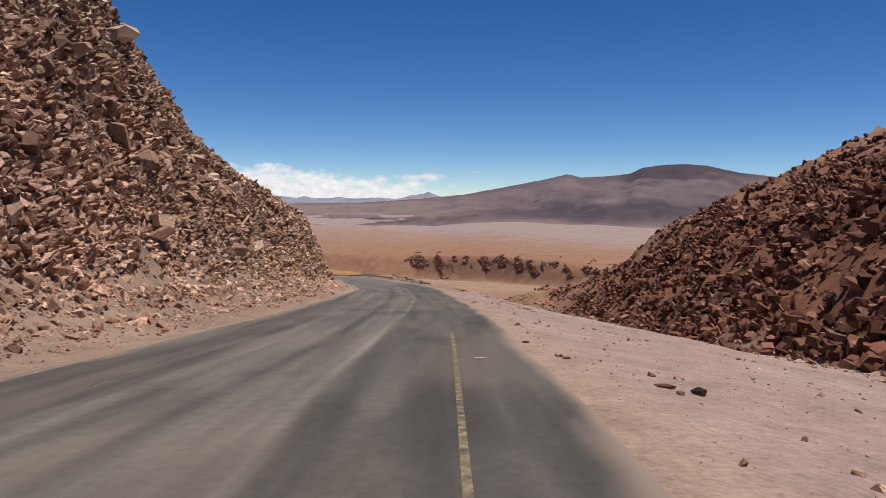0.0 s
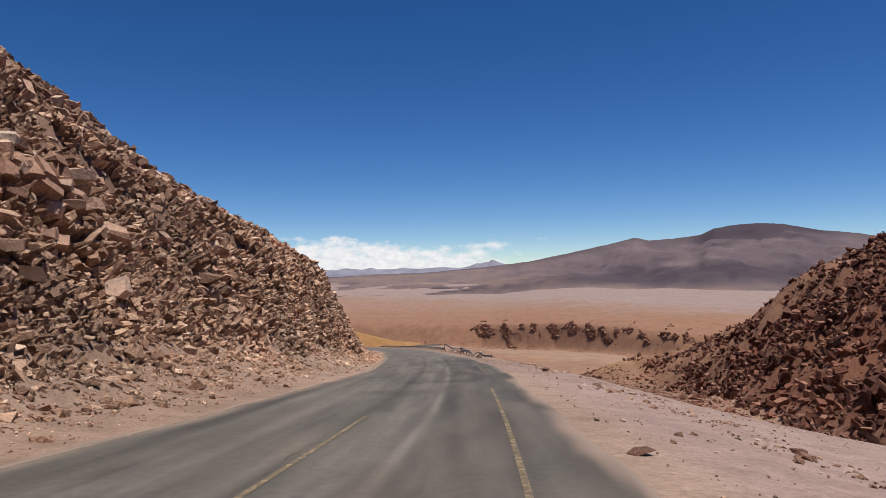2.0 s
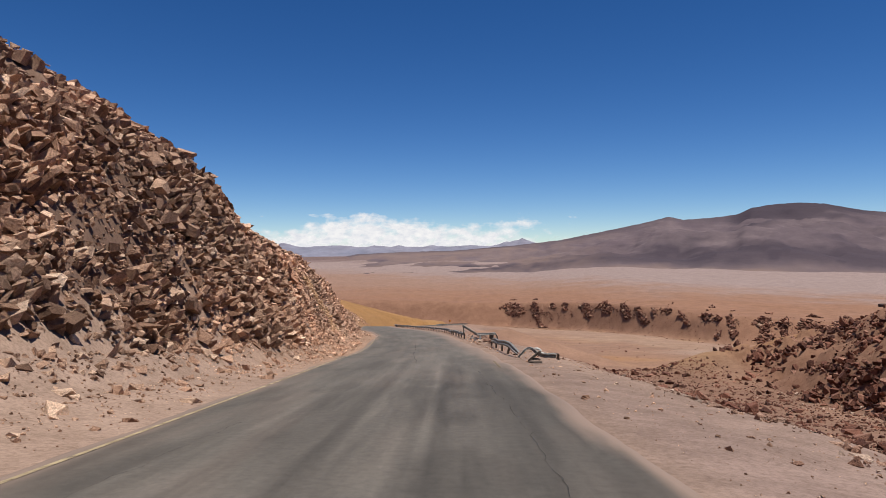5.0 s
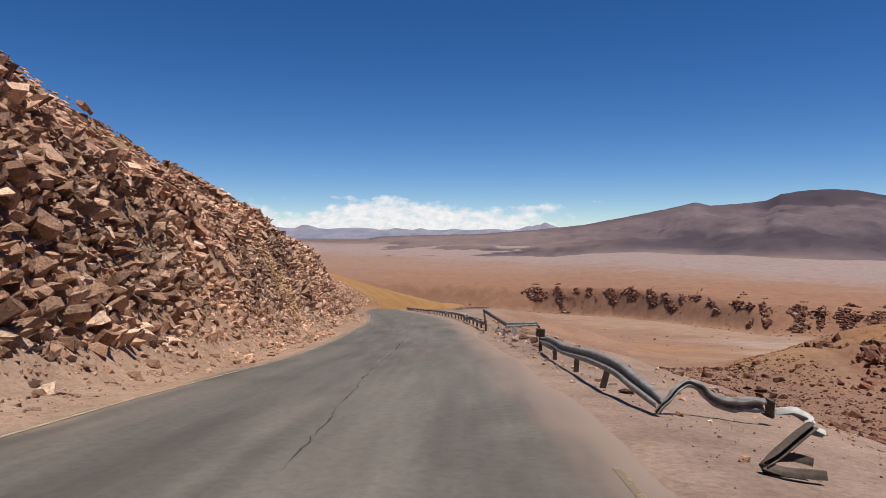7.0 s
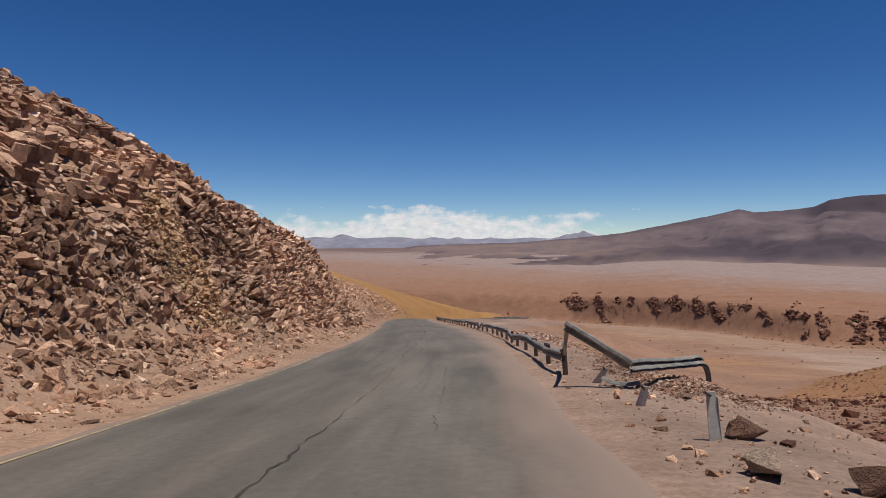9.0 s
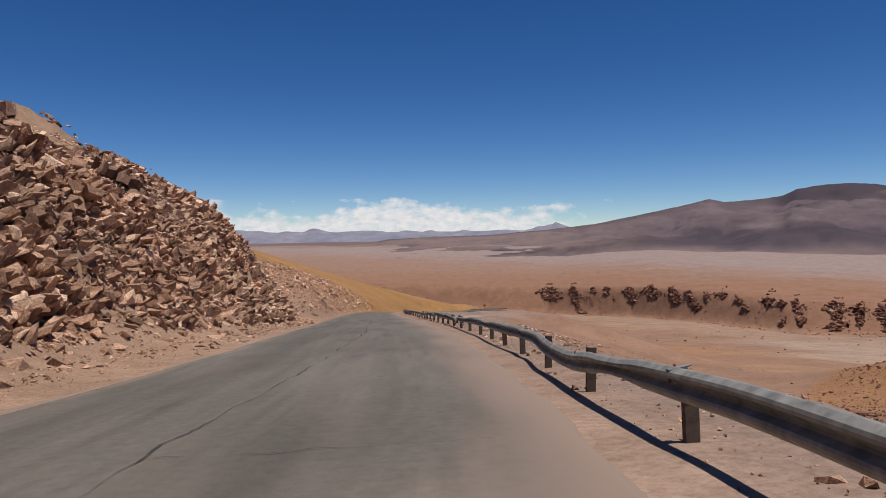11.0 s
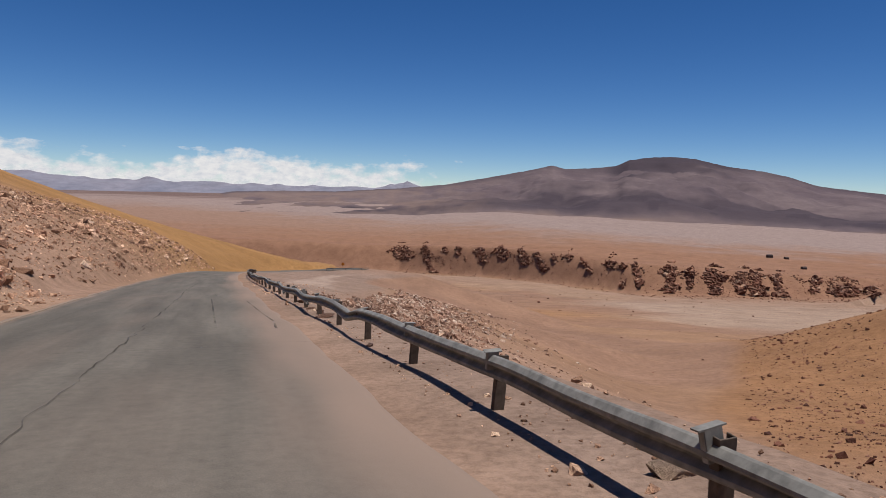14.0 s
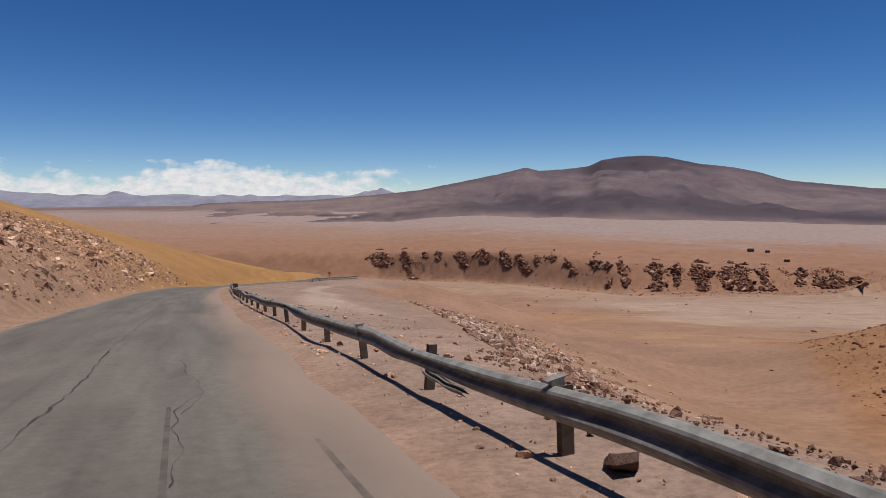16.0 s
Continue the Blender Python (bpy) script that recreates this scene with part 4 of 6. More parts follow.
# loose fragments lodged on the face
for share, out, name, label in (
    (0.62, 0.3, "cut_rocks", "broken grey-brown angular rocks lodged on the cut slope"),
    (0.3, 0.4, "cut_rubble", "small broken stones between the rocks of the cut slope"),
):
    n = {0.62: 6500, 0.3: 16000}[share]
    u, y = face_spots(n, -0.04, 1.12)
    more = face_spots(int(0.6 * n), -0.03, 1.1, 5, 66)
    u, y = np.r_[u, more[0]], np.r_[y, more[1]]
    n = len(u)
    sz = block_size(y) * share * np.clip(0.55 + 0.4 * r.pareto(2.2, n), 0.55, 1.9) * (0.75 + 0.5 * smooth(-0.4, 0.5, fbm(u / 6, y / 8, 2, 90)))
    high = (cut_u(y) - u) / (cut_h(y) / cut_s(y))
    keep = r.uniform(0, 1, n) > 0.6 * sandy(y, high)
    u, y, sz = u[keep], y[keep], sz[keep]
    out = np.clip(r.normal(out + 0.35, 0.35, len(sz)), -0.1, 1.1)
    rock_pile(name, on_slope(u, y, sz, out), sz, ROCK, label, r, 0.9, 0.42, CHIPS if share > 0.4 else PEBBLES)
# loose slabs over the upper slope
n = 7500
y = np.r_[r.uniform(8, 204, 4000), r.uniform(98, 165, 3500)]
u = cut_u(y) - cut_h(y) / cut_s(y) - np.r_[r.uniform(-0.8, 16, 4000), r.uniform(-2, 14, 3500)]
sz = np.clip(0.09 + 0.08 * r.pareto(2.2, n), 0.09, 0.45)
pl = on_slope(u, y, sz, 0.3)
lie = slope_normals(pl) * 0.8 + np.array((0.1, -0.12, 0.35))
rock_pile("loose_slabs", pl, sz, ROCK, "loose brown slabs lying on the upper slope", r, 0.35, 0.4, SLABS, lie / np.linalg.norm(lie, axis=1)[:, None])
# yellowish debris that has run down a chute in the face
n = 6500
k = r.uniform(0, 1, n)
y = np.interp(k, [0, 0.2, 0.5, 1], [148, 146.8, 146.7, 149.3]) + r.normal(0, 0.9, n) * np.interp(k, [0, 0.4, 1], [1.8, 1.1, 0.6])
u = np.interp(k, [0, 0.2, 0.5, 1], [-11.6, -12.7, -14, -16.6]) + r.normal(0, 0.2, n)
sz = np.minimum(0.03 + 0.035 * r.pareto(2.2, n), 0.22)
rock_pile("chute_debris", on_slope(u, y, sz, 0.3) + slope_normals(on_ground(u, y)) * r.uniform(0.02, 0.3, (n, 1)), sz, DEBRIS, "yellowish broken debris run down a chute in the cut", r, 0.8, 0.4, PEBBLES)
# pale fractured slabs high on the face
n = 26
y = r.normal(53.6, 1.5, n)
u = cut_u(y) - cut_h(y) / cut_s(y) * r.normal(0.47, 0.05, n)
sz = r.uniform(0.25, 0.6, n)
rock_pile("pale_slabs", on_slope(u, y, sz, 0.8), sz, BANK_ROCK, "pale fractured slabs standing out of the cut", r, 0.5, 0.4, SPLIT)
# scree at its foot
n = 18000
y = r.uniform(6, 210, n)
k = r.beta(1.8, 1.0, n)
u = left_edge(y) - 0.7 + (cut_u(y) - left_edge(y) + 0.7) * k
sz = np.minimum(0.02 + 0.034 * r.pareto(2.0, n) * (0.4 + k), 0.34)
m = 5000
y = np.r_[y, r.uniform(8, 75, m)]
k = r.beta(3.2, 1.0, m)
u = np.r_[u, left_edge(y[n:]) - 0.8 + (cut_u(y[n:]) - left_edge(y[n:]) + 0.8) * k]
sz = np.r_[sz, np.minimum(0.04 + 0.05 * r.pareto(2.2, m) * (0.3 + k), 0.3)]
m = 4500
ya = r.normal(139, 8, m)
u = np.r_[u, left_edge(ya) - 1.0 + (cut_u(ya) - 1.5 - left_edge(ya) + 1.0) * r.beta(2.2, 1.0, m)]
y = np.r_[y, ya]
sz = np.r_[sz, np.minimum(0.05 + 0.06 * r.pareto(2.2, m), 0.34)]
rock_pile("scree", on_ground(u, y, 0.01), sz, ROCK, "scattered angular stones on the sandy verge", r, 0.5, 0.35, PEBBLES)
# stony bank further down the road
n = 14000
y = r.uniform(200, 330, n)
k = r.beta(1.2, 1.3, n)
u = cut_u(y) + 1.0 - k * 26
sz = np.minimum(0.07 + 0.09 * r.pareto(2.4, n), 0.6) * (1 - 0.5 * smooth(0.5, 1, k))
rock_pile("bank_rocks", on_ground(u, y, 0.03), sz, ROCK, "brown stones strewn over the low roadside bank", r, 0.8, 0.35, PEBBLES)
# hill on the right
for count, lo, hi, out, name, label in (
    (8000, 0.1, 0.34, 0.45, "hill_rocks", "dark red-brown rocks on the hillside"),
    (15000, 0.07, 0.18, 0.5, "hill_rubble", "small red-brown stones on the hillside"),
):
    y = r.uniform(15, 225, count)
    x = hill_x(y) + r.beta(1, 1.5, count) * 52 * np.clip(hill_k(y) + 0.2, 0.2, 1)
    keep = fbm(x / 8, y / 8, 2, 95) > -0.55 + 0.7 * smooth(118, 160, y) * (hi > 0.3)
    x, y = x[keep], y[keep]
    sz = (lo + (hi - lo) * r.beta(1, 2.3, len(x))) * np.interp(y, [140, 180], [1, 0.55])
    pl = np.stack([x, y, ground_z(x, y)], -1)
    rock_pile(name, pl + slope_normals(pl) * (sz * out)[:, None], sz, RED_ROCK, label, r, 0.8, 0.35, PEBBLES if hi < 0.2 else CHIPS)
# blocky outcrops in bands along the hill
hr = np.random.default_rng(77)
for k in range(80):
    y0 = float(hr.uniform(22, 180))
    level = (1.2, 5.0, 10.0, 16.0, 23.0)[k % 5] * float(hill_k(y0))
    x0 = float(hill_x(y0)) + level + float(hr.normal(0, 0.9))
    n = int(hr.integers(30, 70))
    y = y0 + hr.normal(0, 1.9, n)
    x = x0 + hr.normal(0, 0.7, n) + hill_x(y) - hill_x(y0)
    sz = (0.18 + 0.7 * hr.beta(1.0, 2.6, n)) * float(np.interp(y0, [130, 175], [1, 0.5]))
    pl = np.stack([x, y, ground_z(x, y)], -1)
    ob = rock_pile("rock_outcrop", pl + slope_normals(pl) * (sz * 0.45)[:, None], sz, RED_ROCK, "dark blocky red-brown outcrop jutting from the hillside", hr, 0.5, 0.3, CHIPS)
    tagged(ob, category="outcrop", group="outcrops on the hillside", kind="stuff")
# pale rubble along the hill's foot
n = 3500
y = r.uniform(10, 170, n)
x = hill_x(y) + 1.0 - r.gamma(1.6, 1.3, n)
rock_pile("hill_foot_stones", np.stack([x, y, ground_z(x, y) + 0.02], -1), np.minimum(0.05 + 0.06 * r.pareto(2.2, n), 0.45), BANK_ROCK, "pale stones fallen along the foot of the hill", r, 0.6, 0.35, PEBBLES)
# gravel on the right verge
n = 13500
y = r.uniform(0, 230, n)
u = right_edge(y) + 0.5 + r.beta(1, 2.0, n) * np.interp(y, [0, 90, 120, 230], [24, 24, 5, 7])
rock_pile("verge_stones", on_ground(u, y, 0.005), np.minimum(0.01 + 0.014 * r.pareto(2.0, n), 0.11), ROCK, "small stones strewn over pale gravel", r, 0.5, 0.35, PEBBLES)
# stones along the crest of the apron
n = 1500
y = r.uniform(40, 124, n)
u = np.interp(y, [40, 80, 105, 124], [6.2, 7.2, 8.5, 6.5]) + r.normal(0, 0.7, n)
keep = fbm(y / 3.5, u / 2, 2, 141) > -0.1
rock_pile("crest_stones", on_ground(u[keep], y[keep], 0.01), np.minimum(0.03 + 0.03 * r.pareto(1.9, n), 0.24)[keep], BANK_ROCK, "pale and brown stones along the edge of the apron", r, 0.5, 0.35, PEBBLES)
n = 8000
y = r.uniform(196, 335, n)
x = 1 + 0.46 * (y - 220) + r.gamma(1.6, 14, n)
rock_pile("knoll_stones", np.stack([x, y, ground_z(x, y) + 0.02], -1), np.minimum(0.045 + 0.06 * r.pareto(2.2, n), 0.5), RED_ROCK, "dark stones strewn over the ochre knoll", r, 0.6, 0.35, PEBBLES)
# brown stones on the slope below the broken rail
n = 9000
y = r.uniform(104, 200, n)
x = road_x(y) + np.interp(y, [104, 130, 200], [12, 9, 26]) + r.beta(1.2, 1.2, n) * np.interp(y, [104, 150, 200], [26, 38, 24])
rock_pile("slope_stones", np.stack([x, y, ground_z(x, y) + 0.03], -1), np.minimum(0.06 + 0.08 * r.pareto(2.1, n), 0.7), RED_ROCK, "brown stones strewn over the slope below the road", r, 0.7, 0.4, PEBBLES)
# rubble tipped along the edge of the fill
n = 21000
y = np.where(r.random(n) < 0.05, r.uniform(165, 204, n), 203 + 128 * r.beta(1.0, 1.25, n))
u = shelf_u(y) + np.interp(y, [200, 240, 300], [0.3, 1.0, 2.5]) + r.gamma(1.6, 1, n) * np.interp(y, [120, 195, 206, 235, 270, 320], [0.7, 0.8, 1.6, 2.4, 3.6, 4.2])
keep = fbm(u / 2.5, y / 4, 2, 143) > -0.35
y, u = y[keep], u[keep]
n = len(y)
sz = np.minimum((0.035 + 0.05 * r.pareto(2.2, n)) * np.interp(y, [190, 215, 260, 320], [1.0, 1.7, 2.3, 3.0]), np.interp(y, [125, 180, 205, 260], [0.08, 0.12, 0.26, 0.5]))
rock_pile("fill_rubble", on_ground(u, y, 0.03), sz, BANK_ROCK, "pale rubble tipped along the edge of the fill", r, 1.1, 0.4, PEBBLES)
# brown stones along the near edge of the fill
n = 1000
y = r.uniform(186, 206, n)
u = shelf_u(y) - 0.25 + r.normal(0, 0.22, n)
rock_pile("edge_stones", on_ground(u, y, 0.01), np.minimum(0.014 + 0.014 * r.pareto(2.0, n), 0.085), RED_BLOCK, "red-brown stones along the edge of the verge", r, 0.6, 0.35, PEBBLES)
# heaps behind the torn rail
ya, xa = r.uniform(135.4, 143.5, 6500), r.normal(0, 0.5, 6500)
xa = xa + np.interp(ya, [135, 139, 143.5], [-9.9, -10.3, -10.6]) + 0.35 * vnoise(ya / 1.1, 0 * ya, 142)
keep = xa > -11.35
yb, xb = r.normal(134.75, 0.85, 8500), r.normal(-9.2, 0.55, 8500)
for x, y in ((xa[keep], ya[keep]), (xb, yb)):
    sz = np.minimum(0.014 + 0.01 * r.pareto(2.2, len(x)), 0.07)
    rock_pile("rubble_heap", np.stack([x, y, ground_z(x, y) + 0.4 * sz], -1), sz, BANK_ROCK, "heap of pinkish rubble behind the torn guard rail", r, 0.9, 0.35, PEBBLES)
# valley stones
n = 2200
x, y = r.uniform(-20, 420, n), r.uniform(280, 900, n)
rock_pile("valley_stones", np.stack([x, y, ground_z(x, y)], -1), np.minimum((0.05 + 0.1 * r.pareto(1.9, n)) * np.interp(y, [280, 900], [0.6, 1.6]), 1.3), RED_ROCK, "scattered stones on the valley floor", r, 0.6, 0.35, PEBBLES)

# outcrops on the far bank of the dry river
# x, y, width, height and lean of each, in metres
FAR_OUTCROPS = [(-67, 1371, 45, 25, 0), (-25, 1320, 22, 29, 6), (-16, 1285, 27, 31, 14), (6, 1292, 11, 9, 0), (27, 1266, 14, 13, 0), (60, 1217, 27, 23, 8), (88, 1170, 30, 16, 5), (113, 1124, 24, 20, 6), (131, 1084, 25, 24, 14), (145, 1060, 10, 10, 0), (160, 1039, 9, 8, 0), (175, 1000, 20, 16, 14)]
NEAR_OUTCROPS = [(196, 970, 11, 10, 0), (204, 950, 8, 6, 0), (215, 930, 17, 25, 10), (200, 928, 7, 7, 0), (246, 911, 23, 29, 5), (267, 907, 13, 20, 3), (292, 902, 26, 34, 6), (327, 912, 18, 26, 0), (339, 900, 27, 32, 9), (366, 906, 20, 30, 8), (415, 923, 14, 15, 0), (434, 898, 30, 22, 6), (459, 891, 20, 15, 0)]
for k, (ox, oy, ow, oh, lean) in enumerate(FAR_OUTCROPS + NEAR_OUTCROPS):
    n = int(14 + 0.5 * ow * oh)
    v = r.uniform(-0.5, 0.5, n)
    wide = np.clip(r.normal(0, 0.2, n), -0.45, 0.45) * (ow - lean) * (1.0 + 0.35 * np.cos(6 * v + k)) - lean * v
    # each stone sits where the bank reaches its level
    reach = math.hypot(ox + 30, oy - 193)
    az = math.atan2(ox + 30, oy - 193) + wide / reach
    far = np.arange(reach - 130, reach + 110, 1.0)
    px, py = -30 + far * np.sin(az)[:, None], 193 + far * np.cos(az)[:, None]
    bank = ground_z(px, py, False)
    level = float(ground_z(ox, oy, False)) + v * oh * np.clip(1.1 - np.abs(wide) / ow, 0.5, 1)
    low_at = np.argmin(bank, axis=1)
    level = np.maximum(level, bank.min(axis=1) + 1.5)
    above = (bank > level[:, None]) & (np.arange(len(far))[None] >= low_at[:, None])
    hit = np.where(above.any(1), np.argmax(above, axis=1), len(far) - 20)
    x, y = px[np.arange(n), hit], py[np.arange(n), hit]
    sz = 0.6 + (3.0 if ox > 190 else 2.4) * r.beta(1, 2.0, n)
    p = np.stack([x, y, ground_z(x, y) + 0.3 * sz], -1)
    ob = rock_pile("rock_outcrop", p, sz, OUTCROP, "dark red-brown rock outcrop on the sandy bank", r, 1.2)
    tagged(ob, category="outcrop", group="outcrops along the far bank", kind="stuff")

n = 2600
x = r.uniform(-80, 520, n)
y = bank_line(x) + r.normal(8, 26, n)
rock_pile("bank_stones", np.stack([x, y, ground_z(x, y) + 0.2], -1), np.minimum(0.35 + 0.25 * r.pareto(2.0, n), 1.5), OUTCROP, "small dark stones strewn over the far bank", r, 0.6, 0.35, PEBBLES)

n = 2200
x = r.uniform(-20, 480, n)
y = bank_line(x) + 33 + 9 * fbm(x / 22, 0 * x, 2, 97) + r.normal(0, 4, n)
keep = fbm(x / 13, 0 * x + 3, 3, 98) > 0.08
x, y = x[keep], y[keep]
sz = 0.4 + 1.5 * r.beta(1, 2.2, len(x))
rock_pile("bank_stones", np.stack([x, y, ground_z(x, y) + 0.3 * sz], -1), sz, OUTCROP, "broken dark stones along the brow of the far bank", r, 0.9, 0.4, SHAPES[:8] + PEBBLES)

# ---- single blocks of the cut, and loose boulders ----
ROCK_MESHES = []
for k, (v, f) in enumerate(SPLIT[:16]):
    me = raw_mesh("rock", v, f, True)
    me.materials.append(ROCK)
    ROCK_MESHES.append(me)
n = 300
y = np.r_[r.uniform(100, 126, 95), r.uniform(150, 197, 95), r.uniform(14, 70, 110)]
u = cut_u(y) - (0.1 + 0.85 * r.beta(1.1, 1.3, n)) * cut_h(y) / cut_s(y)
sz = (0.13 + 0.24 * r.beta(1, 2.2, n)) * np.interp(y, [70, 100], [1.9, 1])
pl, M = on_slope(u, y, sz, 0.6), spin(n, r, 0.9)
for k in range(n):
    ob = new("rock", ROCK_MESHES[k % 16])
    ob.parent = ground
    ob.matrix_basis = Matrix.Translation(pl[k]) @ Matrix([list(q) for q in M[k]]).to_4x4() @ Matrix.Diagonal((sz[k], sz[k] * 0.85, sz[k] * 0.8, 1))


def boulder_mesh(seed, rough=0.13):
    """A block with chipped facets and bevelled edges."""
    v, f = SHAPES[seed % len(SHAPES)]
    bm = bmesh.new()
    vs = [bm.verts.new(q) for q in v]
    for t in f:
        bm.faces.new([vs[i] for i in t])
    bmesh.ops.subdivide_edges(bm, edges=bm.edges, cuts=2, use_grid_fill=True)
    for q in bm.verts:
        q.co += q.co.normalized() * rough * noise.noise(q.co * 2.3 + Vector((seed, 0, 0)))
    me = bpy.data.meshes.new("boulder")
    bm.to_mesh(me)
    bm.free()
    return me


def boulder(x, y, size, seed, material, label, turn=0.0, squash=0.8, name="boulder"):
    size *= 0.68
    me = boulder_mesh(seed)
    me.materials.append(material)
    ob = new(name, me)
    low = min(v.co.z for v in me.vertices) * size * squash
    ob.matrix_basis = pose(x, y, float(ground_z(x, y)) - low - 0.12 * size, 0, 0, turn) @ Matrix.Diagonal((size, size, size * squash, 1))
    return tagged(ob, label, "rock", "loose rocks beside the road")


boulder(1.4, 77.8, 0.46, 27, RED_BLOCK, "dark brown boulder with a lit top on the gravel", 65, 1.05)
boulder(-9.27, 129.0, 0.48, 3, RED_BLOCK, "dark red wedge-shaped block lying on the sandy verge", 10, 0.75)
boulder(-9.38, 126.75, 0.5, 6, PALE_BLOCK, "pale split slab lying on the sandy verge", 40, 0.6)
boulder(-8.6, 126.4, 0.42, 9, RED_BLOCK, "dark square block lying on the sandy verge", 70, 0.85)
boulder(-8.05, 127.2, 0.42, 12, PALE_BLOCK, "pale block lying on the sandy verge", 20, 0.7)
boulder(-8.75, 128.9, 0.2, 8, RED_ROCK, "small dark slab on the sandy verge", 50, 0.5)
boulder(-10.34, 132.8, 0.14, 9, RED_ROCK, "small dark block beside the rubble heap", 15)
boulder(-11.75, 133.9, 0.1, 12, BANK_ROCK, "small pale stone on the sandy verge", 35)
boulder(-9.55, 133.1, 0.3, 18, BANK_ROCK, "flat reddish slab on the rubble heap", 25, 0.5)
boulder(-21.42, 176.8, 0.24, 10, PALE_BLOCK, "pinkish broken block beside a guard rail post", 30, 0.9)
boulder(-28.05, 197.75, 0.24, 11, RED_BLOCK, "reddish block beside a guard rail post", 80, 0.9)
boulder(-26.12, 190.95, 0.3, 13, RED_BLOCK, "reddish block under the guard rail", 15, 0.75)
boulder(-26.45, 192.2, 0.17, 14, RED_BLOCK, "small reddish block under the guard rail", 65)
boulder(-26.54, 192.5, 0.24, 21, RED_BLOCK, "small reddish block behind the guard rail", 40, 0.8)
boulder(-24.45, 187.3, 0.2, 15, BANK_ROCK, "flat pinkish slab behind the guard rail", 25, 0.5)
boulder(-27.66, 196.6, 0.16, 24, PALE_BLOCK, "small pale stone beside the guard rail", 25, 0.6)
boulder(-27.09, 194.2, 0.19, 25, RED_BLOCK, "small brown stone under the guard rail", 75, 0.7)
boulder(-24.3, 184.35, 0.11, 26, RED_BLOCK, "small brown stone in the guard rail's shadow", 75, 0.8)
boulder(-23.65, 184.55, 0.11, 27, RED_BLOCK, "small brown stone behind the guard rail", 15, 0.8)
boulder(-17.5, 162.55, 0.11, 28, RED_BLOCK, "small brown stone behind the guard rail", 55, 0.7)
boulder(-17.39, 161.95, 0.11, 29, RED_BLOCK, "small brown stone behind the guard rail", 35, 0.5)
boulder(-6.42, 113.25, 0.2, 5, RED_BLOCK, "brown slab behind the crumpled rail", 20, 0.55)
boulder(-6.2, 112.87, 0.17, 7, PALE_BLOCK, "pinkish stone behind the crumpled rail", 65, 0.7)
boulder(-6.0, 111.4, 0.2, 2, RED_BLOCK, "dark red stone under the crumpled rail", 35, 0.75)
boulder(-8.41, 123.8, 0.24, 16, RED_BLOCK, "reddish slab lying on the sandy verge", 15, 0.6)
boulder(-8.82, 125.8, 0.12, 18, PALE_BLOCK, "small pale stone on the sandy verge", 15, 0.6)
boulder(-9.5, 124.65, 0.1, 19, RED_BLOCK, "small dark stone on the sandy verge", 45, 0.6)
boulder(-29.3, 167.5, 0.3, 20, PALE_BLOCK, "pale angular rock on the verge below the cut", 45, 0.7)
boulder(-31.5, 172.4, 0.26, 22, RED_BLOCK, "flat brown slab on the verge below the cut", 20, 0.45)
boulder(-32.3, 175.6, 0.36, 23, PALE_BLOCK, "flat pale slab on the verge below the cut", 70, 0.45)
boulder(-33.2, 177.9, 0.34, 17, PALE_BLOCK, "pale split slab on the verge below the cut", 10, 0.4)
boulder(-31.45, 173.85, 0.2, 26, PALE_BLOCK, "pale flat stone on the verge below the cut", 10, 0.35)
boulder(2.0, 17.7, 0.13, 16, RED_ROCK, "small dark stone on pale gravel", 0)
boulder(2.4, 23.7, 0.16, 17, ROCK, "small pale stone on gravel beside the road", 0)
boulder(5.2, 44.7, 0.22, 19, RED_ROCK, "dark stone on pale gravel", 0)
boulder(1.4, 40.9, 0.24, 20, RED_ROCK, "dark stone on pale gravel beside the road", 30)
boulder(3.75, 11.6, 0.26, 22, BANK_ROCK, "pale flat stone on gravel", 10, 0.6)
boulder(4.3, 11.5, 0.27, 23, RED_ROCK, "dark flat stone on gravel", 40, 0.6)
for k in range(46):
    y = float(r.uniform(20, 200))
    u = float(left_edge(y) - r.uniform(0.9, 3.2))
    boulder(float(road_x(y)) + u, y, float(r.uniform(0.1, 0.3)), k, ROCK, "angular brown stone fallen on the sandy verge", float(r.uniform(0, 360)), 0.6)
for k in range(30):
    y = float(r.uniform(12, 110))
    u = float(right_edge(y) + r.uniform(0.6, 14))
    boulder(float(road_x(y)) + u, y, float(r.uniform(0.04, 0.11)), k + 7, (ROCK, RED_ROCK)[k % 2], "loose stone on the pale gravel apron", float(r.uniform(0, 360)), 0.7)


# ---- guard rail ----
def beam_profile():
    """Cross-section of a corrugated rail: (out from the post, up)."""
    return [(0.0, -0.135), (0.018, -0.13), (0.068, -0.094), (0.075, -0.07), (0.068, -0.048), (0.01, -0.017), (0.0, 0.0), (0.01, 0.017), (0.068, 0.048), (0.075, 0.07), (0.068, 0.094), (0.018, 0.13), (0.0, 0.135)]


